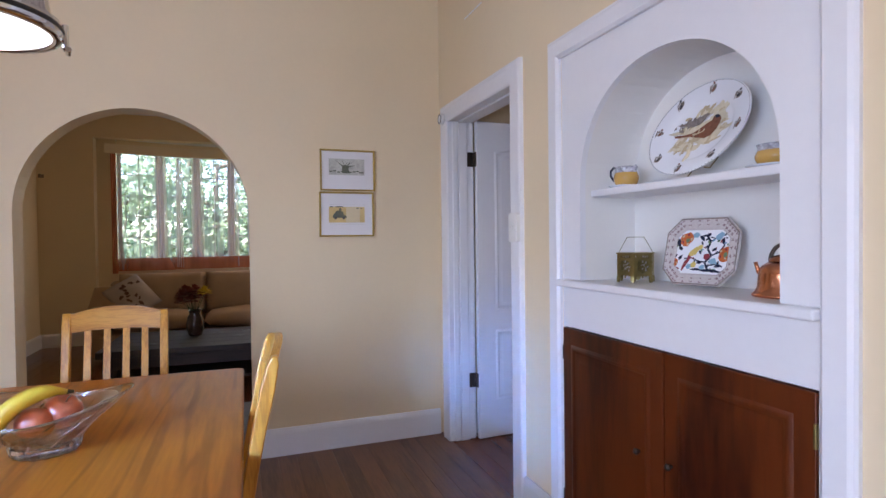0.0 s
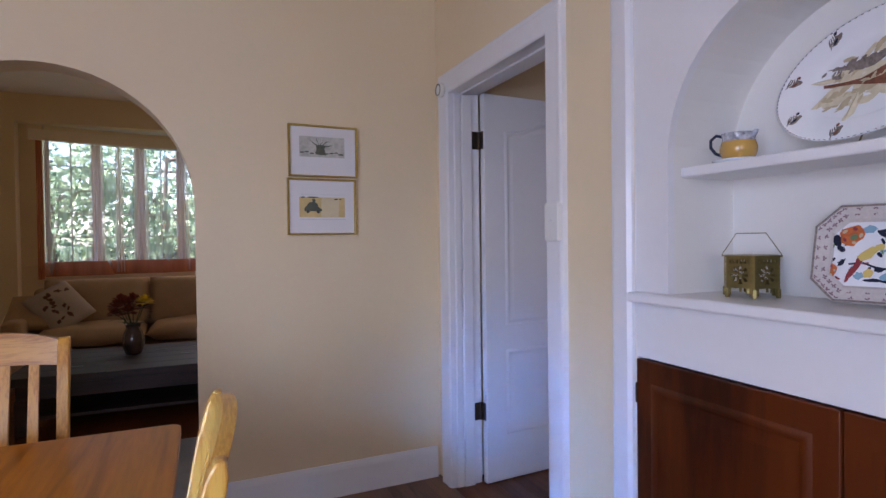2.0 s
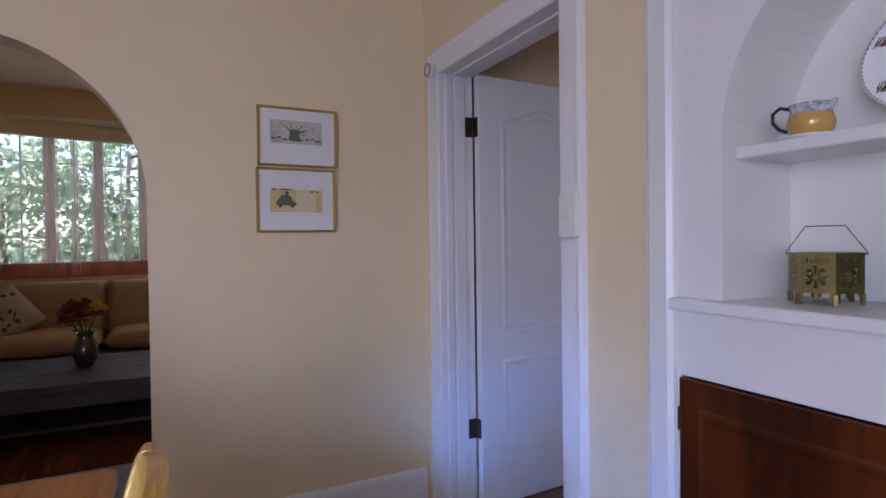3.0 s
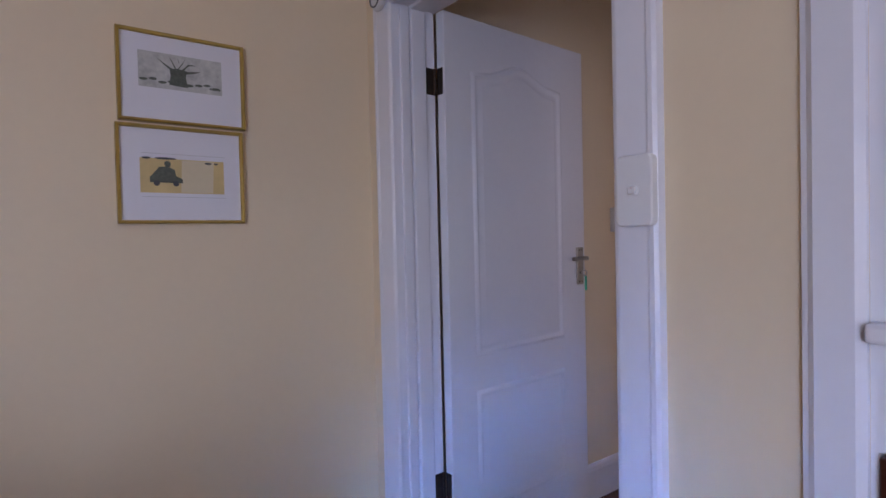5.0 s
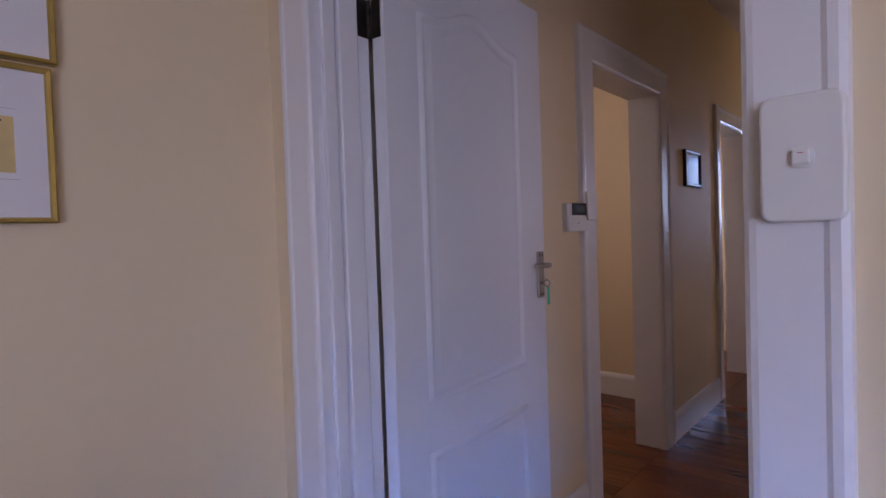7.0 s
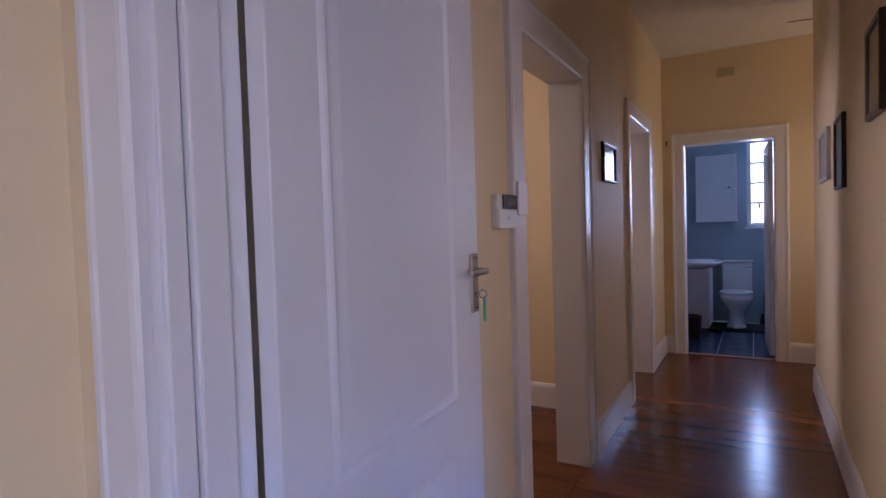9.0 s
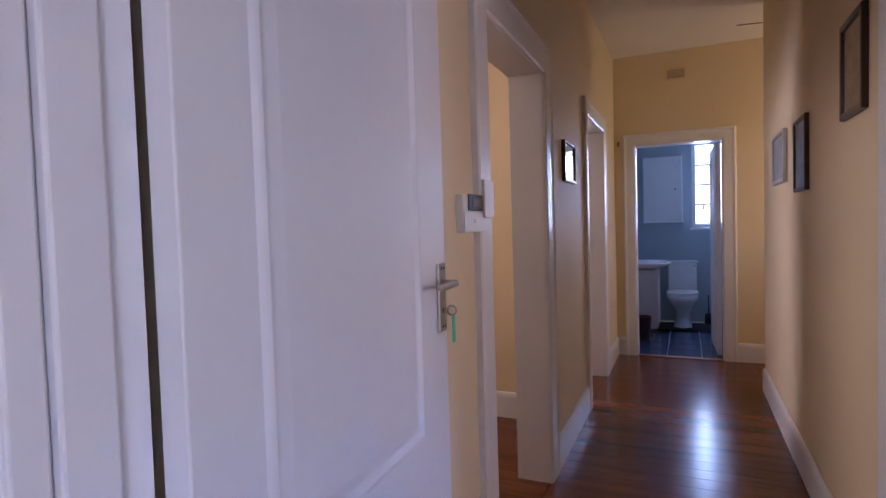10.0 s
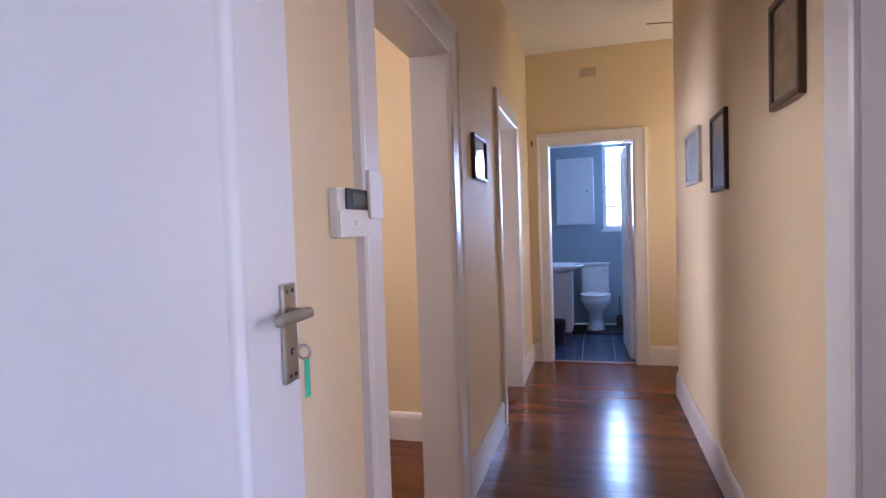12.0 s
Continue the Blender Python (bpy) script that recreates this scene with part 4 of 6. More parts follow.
def apple(m, label):
    a = thing("apple", m, label, "apple", "apples in the bowl")
    prof = [(0.0, 0.006), (0.010, 0.002), (0.022, 0.001), (0.034, 0.012), (0.039, 0.033), (0.036, 0.052), (0.022, 0.066), (0.010, 0.066), (0.0, 0.058)]
    part("skin", lathe(prof, 24), APPLE, a, smooth=True)
    part("stalk", tube([(0, 0, 0.057), (0.002, 0, 0.072), (0.006, 0, 0.078)], 0.0015, 6), BANANA_TIP, a, "brown stalk")
    return a


apple(pose(-0.475, 1.612, 0.822, 15, 20, 0) @ Matrix.Diagonal((1.15, 1.15, 1.1, 1)), "red apple lying in the glass bowl")
apple(pose(-0.520, 1.560, 0.806, -20, 10, 0) @ Matrix.Diagonal((1.15, 1.15, 1.1, 1)), "red apple lying under the banana")


def pendant_lamp(m):
    p = thing("pendant_lamp", m, "polished chrome industrial pendant lamp with lit frosted glass", "lamp")
    shade = lathe([(0.06, 0.30), (0.10, 0.285), (0.125, 0.25), (0.145, 0.16), (0.160, 0.075), (0.168, 0.070), (0.166, 0.068), (0.155, 0.074), (0.140, 0.16), (0.118, 0.245), (0.06, 0.28)], 48)
    part("shade", shade, CHROME, p, smooth=True)
    part("rim_ring", lathe([(0.158, 0.068), (0.176, 0.068), (0.180, 0.060), (0.180, 0.040), (0.176, 0.032), (0.160, 0.030), (0.157, 0.036), (0.158, 0.068)], 48), CHROME, p, smooth=True)
    part("rubber_band", lathe([(0.181, 0.056), (0.183, 0.052), (0.183, 0.048), (0.181, 0.045)], 48), BLACK, p, "thin black seal")
    part("diffuser", lathe([(0.158, 0.036), (0.13, 0.026), (0.08, 0.019), (0.0, 0.016)], 40), FROST, p, "lit frosted glass diffuser", smooth=True)
    for i in range(3):
        a = radians(14 + 120 * i)
        clip = box(0.176, 0.190, -0.012, 0.012, 0.012, 0.072, 0.004)
        merge(clip, tube([(0.188, -0.018, 0.012), (0.188, 0.018, 0.012)], 0.007, 8))
        part("clip", clip, CHROME, p, "chrome toggle clip").matrix_basis = pose(0, 0, 0, 0, 0, math.degrees(a))
    part("cap", lathe([(0.0, 0.36), (0.03, 0.36), (0.045, 0.34), (0.06, 0.30), (0.06, 0.285), (0.0, 0.285)], 32), CHROME, p, smooth=True)
    part("rod", tube([(0, 0, 0.35), (0, 0, CEIL - m.translation.z - 0.03)], 0.008, 10), CHROME, p)
    part("ceiling_rose", lathe([(0.0, 0.0), (0.05, 0.0), (0.055, -0.008), (0.03, -0.028), (0.0, -0.03)], 24), CHROME, p, smooth=True).matrix_basis = pose(0, 0, CEIL - m.translation.z)
    return p


pendant_lamp(pose(-0.580, 1.42, 1.738))


# ---------------------------------------------------------------- pictures on the cream wall
def wall_picture(name, x0, x1, z0, z1, put, width, depth, frame_mat, card, label, group="", rot=None):
    """A framed picture on a wall: put(u, v, h) from across, up and out of the wall."""
    m = pose(0, 0, 0)
    p = thing(name, m, label, "picture", group)
    w = abs(x1 - x0)
    o = rect(x0, x1, z0, z1)
    part("frame", ring(o, [(0, 0), (0, depth), (width * 0.25, depth + 0.002), (width * 0.8, depth + 0.001), (width, depth - 0.006), (width, 0.002)], put), frame_mat, p)
    i = inset(o, width)
    bm = bmesh.new()
    lo, hi = [bm.verts.new(put(q[0], q[1], 0.003)) for q in i], [bm.verts.new(put(q[0], q[1], depth - 0.008)) for q in i]
    bm.faces.new(hi), bm.faces.new(lo[::-1])
    for k in range(4):
        bm.faces.new((lo[k], lo[(k + 1) % 4], hi[(k + 1) % 4], hi[k]))
    part("mount", bm, card, p, "picture behind glass")
    return p


def on_north(u, v, h):
    return (u + 0.001, 3.349 - h, v + 0.008)


P1 = wall_picture("picture", 0.447, 0.787, 1.592, 1.846, on_north, 0.010, 0.020, GOLD, PAPER, "small gold-framed print of a bare tree on white mount", "pair of gold-framed prints")
P2 = wall_picture("picture", 0.439, 0.777, 1.308, 1.584, on_north, 0.010, 0.020, GOLD, PAPER, "small gold-framed print of a toy car on white mount", "pair of gold-framed prints")


def on_card(u, v, h):
    return on_north(u, v, 0.0124 + h * 1.0)


def flat(pts, lift=0.0):
    return sheet([on_card(u, v, lift) for u, v in pts])


part("print", flat(rect(0.500, 0.722, 1.690, 1.790)), INK_PALE, P1, "pale grey-green landscape wash")
tree_b = bmesh.new()
merge(tree_b, flat([(0.578, 1.703), (0.628, 1.700), (0.622, 1.730), (0.626, 1.748), (0.596, 1.752), (0.580, 1.746), (0.582, 1.728)], 0.0006))
for a, b, c, w in (((0.588, 1.745), (0.566, 1.760), (0.546, 1.776), 0.004), ((0.596, 1.75), (0.586, 1.770), (0.580, 1.784), 0.004), ((0.606, 1.75), (0.606, 1.768), (0.600, 1.784), 0.004),
                   ((0.614, 1.748), (0.630, 1.766), (0.652, 1.768), 0.004), ((0.620, 1.742), (0.646, 1.747), (0.664, 1.752), 0.004), ((0.602, 1.75), (0.616, 1.770), (0.622, 1.782), 0.003)):
    (ax, az), (bx, bz), (cx, cz) = a, b, c
    merge(tree_b, flat([(ax, az - w), (bx, bz - w * 0.7), (cx, cz), (bx, bz + w * 0.7), (ax, az + w)], 0.0006))
part("drawn_tree", tree_b, INK, P1, "grey drawing of a thick bare tree")
far = bmesh.new()
for i in range(9):
    blob(far, lambda u, v, h: on_card(u, v, 0.0007 + h), 0.512 + 0.024 * i, 1.711 + 0.004 * math.sin(i * 2.1), 0.011, 0.004, 8, seed=i)
for i in range(4):
    blob(far, lambda u, v, h: on_card(u, v, 0.0007 + h), 0.690 + 0.008 * i, 1.706, 0.004, 0.003, 7, seed=40 + i)
part("drawn_ground", far, INK, P1, "grey strokes of ground and bushes")
part("print", flat(rect(0.496, 0.720, 1.395, 1.492)), INK_GOLD, P2, "yellow wash landscape")
part("pale_patch", flat([(0.600, 1.397), (0.688, 1.397), (0.692, 1.490), (0.604, 1.490)], 0.0005), INK_CREAM, P2, "pale gap in the wash")
car = bmesh.new()
merge(car, flat([(0.520, 1.424), (0.606, 1.424), (0.604, 1.436), (0.588, 1.444), (0.584, 1.462), (0.566, 1.470), (0.544, 1.468), (0.530, 1.450), (0.520, 1.440)], 0.0012))
blob(car, lambda u, v, h: on_card(u, v, 0.0013 + h), 0.566, 1.476, 0.009, 0.010, 10, seed=3)
part("drawn_car", car, INK, P2, "grey drawing of a small loaded car")
for u in (0.537, 0.587):
    part("drawn_wheel", blob(bmesh.new(), lambda a, v, h: on_card(a, v, 0.0018 + h), u, 1.422, 0.008, 0.008, 12, rough=0, seed=2), INK_DARK, P2, "dark ink wheel")
for u, v, r in ((0.676, 1.484, 0.010), (0.697, 1.484, 0.006), (0.560, 1.4925, 0.03), (0.512, 1.492, 0.012)):
    part("ink_mark", blob(bmesh.new(), lambda a, b, h: on_card(a, b, 0.0018 + h), u, v, r, 0.003, 9, seed=int(u * 900)), INK_DARK, P2, "dark ink mark")
for z in (1.505, 1.383):
    part("ruled_line", flat(rect(0.500, 0.724, z, z + 0.0012), 0.0003), INK_PALE, P2)


# ---------------------------------------------------------------- switches, sensor, keypad
def switch_plate(m, w, h, label, rocker=True):
    """A wall switch: x across, z up, the wall at y = 0, out of the wall along -y."""
    s = thing("light_switch", m, label, "switch")
    c = 0.012
    o = []
    for sx, sz, a0 in ((1, 1, 0), (-1, 1, 90), (-1, -1, 180), (1, -1, 270)):
        o += [(sx * (w / 2 - c) + c * math.cos(radians(a0 + a)), sz * (h / 2 - c) + c * math.sin(radians(a0 + a))) for a in (0, 30, 60, 90)]
    plate = prism(o, "y", -0.012, 0.008)
    bmesh.ops.bevel(plate, geom=[e for e in plate.edges if all(v.co.y < -0.011 for v in e.verts)], offset=0.004, segments=3, profile=0.5, affect="EDGES")
    part("plate", plate, PLASTIC, s)
    if rocker:
        part("surround", prism([(0.0125 * math.copysign(abs(math.cos(a)) ** 0.7, math.cos(a)), 0.0115 * math.copysign(abs(math.sin(a)) ** 0.7, math.sin(a))) for a in [2 * math.pi * (i + 0.5) / 24 for i in range(24)]], "y", -0.0145, -0.0121, 0.0006), PLASTIC, s)
        part("rocker", box(-0.0085, 0.0085, -0.0195, -0.0146, -0.008, 0.008, 0.0022, seg=3), PLASTIC, s, "small rocker button")
        part("red_mark", box(-0.003, 0.003, -0.0199, -0.0196, 0.0040, 0.0049), RED_MARK, s, "small red mark on the button")
    return s


switch_plate(pose(1.205, 2.252, 1.343, 0, 0, -90), 0.081, 0.140, "white plastic light switch on the door surround")
switch_plate(pose(2.722, 3.2400, 1.375, 0, 0, 0), 0.092, 0.126, "white plastic light switch on the door surround", False)

sensor = thing("door_sensor", pose(1.208, 3.208, 2.055, 0, 0, -90), "round white door sensor on the door surround", "sensor")
part("body", lathe([(0, 0), (0.034, 0), (0.036, 0.004), (0.034, 0.018), (0.024, 0.024), (0, 0.025)], 24), PLASTIC, sensor, smooth=True).matrix_basis = pose(0, 0, 0, 90)
part("lens", lathe([(0.026, 0.0235), (0.030, 0.0235), (0.030, 0.0262), (0.026, 0.0262), (0.026, 0.0235)], 16), INK_DARK, sensor, "dark ring").matrix_basis = pose(0, 0, 0, 90)

kp = thing("alarm_keypad", pose(2.604, 3.264, 1.324), "white alarm keypad with a dark display", "keypad")
part("housing", box(-0.092, 0.092, -0.024, 0, -0.058, 0.060, 0.005), PLASTIC, kp)
part("flap", box(-0.090, 0.090, -0.028, -0.0243, -0.057, 0.008, 0.002), PLASTIC, kp)
part("display_bezel", box(-0.052, 0.092, -0.028, -0.0243, 0.0105, 0.061, 0.002), SCREEN, kp, "black display bezel")
part("display", box(-0.020, 0.060, -0.0292, -0.0282, 0.022, 0.050, 0.0003), LCD, kp, "grey display")
for dz in (-0.020, -0.026):
    part("mark", box(-0.012, 0.004, -0.0286, -0.0281, dz, dz + 0.002), INK_DARK, kp)


# ---------------------------------------------------------------- built-in cupboard
cup = thing("built_in_cupboard", pose(1.237, 1.325, 0.10), "red-brown wooden cupboard with two panelled doors under the niche", "cupboard")
# solid black block stands in for the shade behind the doors
part("inside", box(0.03, 0.30, -0.52, 0.545, 0.0, 0.82), BLACK, cup, "black block for the shade inside")
for y0, y1, hinge in ((-0.020, 0.548, 1), (-0.511, -0.023, -1)):
    proud = 0.004 if hinge > 0 else 0.0
    d = part("cupboard_door", box(-0.006 - proud, 0.016 - proud, y0, y1, 0.004, 0.823, 0.003), MAHOGANY, cup, "red-brown panelled door")
    o = rect(y0 + 0.062, y1 - 0.062, 0.075, 0.752)
    part("panel_moulding", ring(o, [(-0.006, 0.0), (0.000, 0.0034), (0.010, 0.0048), (0.018, 0.0008), (0.024, 0.0003), (0.055, 0.0035)], lambda u, v, h: (-0.006 - proud - h, u, v)), MAHOGANY, d, smooth=True)
    i = inset(o, 0.055)
    part("panel_field", sheet([(-0.0095 - proud, p[0], p[1]) for p in i]), MAHOGANY, d)
    ky = 0.088 if hinge > 0 else -0.052
    part("knob", lathe([(0.0, 0.024), (0.008, 0.023), (0.012, 0.017), (0.010, 0.011), (0.005, 0.008), (0.006, 0.0), (0, 0)], 16), BRONZE, d, "dark bronze knob", True).matrix_basis = pose(-0.006 - proud, ky, 0.472, 0, -90, 0)
    hy = y1 if hinge > 0 else y0
    for hz in (0.12, 0.72):
        part("hinge", box(-0.012, -0.0005, hy - 0.004, hy + 0.004, hz - 0.03, hz + 0.03, 0.002), BRASS if hinge < 0 else BRONZE, d, "small butt hinge")

# ---------------------------------------------------------------- china and metalware in the niche
def dish_height(s):
    """Height of a plate's surface: a flat well, a rising rim; s is 0 in the middle and 1 at the edge."""
    if s < 0.60:
        return 0.0
    if s < 0.70:
        k = (s - 0.60) / 0.10
        return 0.010 * k * k * (3 - 2 * k)
    return 0.010 + 0.012 * (s - 0.70) / 0.30


def oval_platter(m):
    """A large oval dish; its face looks along z, its long axis is x."""
    p = thing("oval_platter", m, "large white oval china platter painted with a pheasant", "platter")
    A, B, n = 0.213, 0.143, 72
    bm = bmesh.new()
    front = [0.0, 0.3, 0.60, 0.65, 0.70, 0.85, 0.97, 1.0]
    rows = []
    for s in front:
        row = []
        for i in range(n):
            a = 2 * math.pi * i / n
            e = 1 + (0.010 * abs(math.sin(a * 20)) if s > 0.9 else 0)
            row.append((A * s * e * math.cos(a), B * s * e * math.sin(a), dish_height(s)))
        rows.append(row)
    for s in (1.0, 0.7, 0.6, 0.3):
        rows.append([(A * s * math.cos(2 * math.pi * i / n), B * s * math.sin(2 * math.pi * i / n), dish_height(s) - 0.005) for i in range(n)])
    vs = [[bm.verts.new(q) for q in r] for r in rows[1:]]
    mid, low = bm.verts.new((0, 0, 0)), bm.verts.new((0, 0, -0.005))
    for i in range(n):
        j = (i + 1) % n
        bm.faces.new((mid, vs[0][i], vs[0][j]))
        bm.faces.new((low, vs[-1][j], vs[-1][i]))
        for a, b in zip(vs, vs[1:]):
            bm.faces.new((a[i], b[i], b[j], a[j]))
    part("dish", bm, CERAMIC, p, smooth=True)

    def on(u, v, h):
        return (u, v, dish_height(math.hypot(u / A, v / B)) + 0.0006 + h)

    rnd = random.Random(21)

    def dabs(name, mat, count, cx, cy, rx, ry, size, lift, label):
        """A loose cloud of small brush dabs, joined into one painted layer."""
        bm = bmesh.new()
        for k in range(count):
            a, r = rnd.uniform(0, 6.28), rnd.random() ** 0.6
            blob(bm, lambda u, v, h: on(u, v, h + lift + 0.00002 * k), 1.2 * (cx + rx * r * math.cos(a)), 1.2 * (cy + ry * r * math.sin(a)), 1.15 * size * rnd.uniform(0.6, 1.5), size * rnd.uniform(0.25, 0.6), 9,
                 rnd.uniform(-0.5, 0.9), 0.7, k)
        part(name, bm, mat, p, label)["kind"] = "stuff"

    def shape(name, mat, outline, lift, label):
        bm = bmesh.new()
        top = [bm.verts.new(on(1.2 * u, 1.2 * v, lift + 0.0005)) for u, v in outline]
        low = [bm.verts.new(on(1.2 * u, 1.2 * v, lift)) for u, v in outline]
        bm.faces.new(top)
        for i in range(len(top)):
            j = (i + 1) % len(top)
            bm.faces.new((low[i], low[j], top[j], top[i]))
        part(name, bm, mat, p, label)

    dabs("painted_meadow", GLAZE_CREAM, 46, 0.0, 0.0, 0.096, 0.050, 0.024, 0.0, "cream painted meadow")
    dabs("painted_grass", GLAZE_SAND, 34, 0.0, 0.0, 0.100, 0.056, 0.013, 0.0014, "sand-coloured painted grass")
    dabs("painted_grass", GLAZE_SAND, 16, -0.070, -0.016, 0.030, 0.030, 0.006, 0.0026, "olive painted grass")
    dabs("painted_grass", GLAZE_CREAM, 12, 0.074, -0.006, 0.020, 0.034, 0.008, 0.0026, "yellow painted grass")
    dabs("painted_branch", GLAZE_GREY, 18, -0.030, 0.034, 0.070, 0.014, 0.009, 0.0030, "grey-brown painted branches")
    shape("painted_hen", GLAZE_GREY, [(-0.074, 0.050), (-0.040, 0.040), (-0.010, 0.038), (0.012, 0.034), (0.026, 0.036), (0.034, 0.028), (0.024, 0.020), (0.004, 0.014), (-0.018, 0.018), (-0.044, 0.032)], 0.0034, "grey-brown painted hen")
    shape("painted_bird", GLAZE_BROWN, [(-0.086, 0.022), (-0.050, 0.008), (-0.020, 0.000), (0.004, 0.002), (0.030, 0.006), (0.046, 0.006), (0.054, 0.014), (0.064, 0.016), (0.073, 0.009), (0.076, -0.002), (0.070, -0.013),
                                           (0.056, -0.024), (0.036, -0.034), (0.014, -0.032), (-0.008, -0.020), (-0.036, -0.004), (-0.086, 0.015)], 0.0040, "russet painted pheasant")
    shape("painted_head", GLAZE_NAVY, [(0.058, 0.013), (0.064, 0.016), (0.073, 0.009), (0.074, 0.003), (0.066, 0.004), (0.060, 0.007)], 0.0046, "dark painted head")
    dabs("painted_feathers", GLAZE_BROWN, 9, 0.024, -0.012, 0.022, 0.010, 0.005, 0.0046, "orange painted breast feathers")
    dabs("painted_wing", GLAZE_SAND, 8, -0.010, -0.008, 0.030, 0.004, 0.006, 0.0046, "pale painted wing bars")
    for k in range(8):
        a = 2 * math.pi * (k + 0.35) / 8
        x, y = 0.845 * A * math.cos(a), 0.845 * B * math.sin(a)
        turn = radians(8 + 18 * (k % 3))
        co, si = math.cos(turn), math.sin(turn)
        bird = blob(bmesh.new(), on, x, y, 0.015, 0.0065, 11, turn, 0.5, 60 + k)
        for m in range(5):
            u, v = -0.016 + 0.005 * m, 0.005 + 0.0022 * ((m * 3) % 4)
            blob(bird, lambda p, q, h: on(p, q, h + 0.0004), x + u * co - v * si, y + u * si + v * co, 0.009, 0.0016, 7, turn + 0.5 + 0.12 * m, 0.4, 90 + k * 5 + m)
        mot = part("rim_motif", bird, GLAZE_GREY, p, "small painted bird")
        u, v = 0.012, 0.010
        head = blob(bmesh.new(), lambda p, q, h: on(p, q, h + 0.0006), x + u * co - v * si, y + u * si + v * co, 0.0045, 0.0035, 8, turn, 0.2, k)
        blob(head, lambda p, q, h: on(p, q, h + 0.0007), x - 0.004 * co, y - 0.004 * si, 0.009, 0.0025, 8, turn, 0.3, k + 9)
        part("rim_motif_head", head, GLAZE_BROWN if k % 2 else GLAZE_NAVY, mot)
    edge = bmesh.new()
    for k in range(96):
        a = 2 * math.pi * k / 96
        blob(edge, lambda u, v, h: on(u, v, h), 0.985 * A * math.cos(a), 0.985 * B * math.sin(a), 0.0035, 0.0010, 6, math.atan2(B * math.cos(a), -A * math.sin(a)), 0.2, k)
    part("edge_line", edge, GLAZE_GREY, p, "fine dashed dark edge line")
    rest = tube([(-0.05, -0.170, 0.055), (-0.05, -0.165, 0.030), (-0.05, -0.120, -0.010), (-0.05, 0.02, -0.016)], 0.0022, 6)
    tube([(0.05, -0.170, 0.055), (0.05, -0.165, 0.030), (0.05, -0.120, -0.010), (0.05, 0.02, -0.016)], 0.0022, 6, bm=rest)
    part("stand", rest, BRASS, p, "thin wire plate stand")
    return p


# the faces look along -x; the platter leans back and is turned on its edge
FACE = Matrix(((0, 0, -1, 0), (-1, 0, 0, 0), (0, 1, 0, 0), (0, 0, 0, 1)))
oval_platter(Matrix.Translation((1.425, 1.346, 1.645)) @ pose(0, 0, 0, 0, 10, 0) @ FACE @ pose(0, 0, 0, 0, 0, 16))


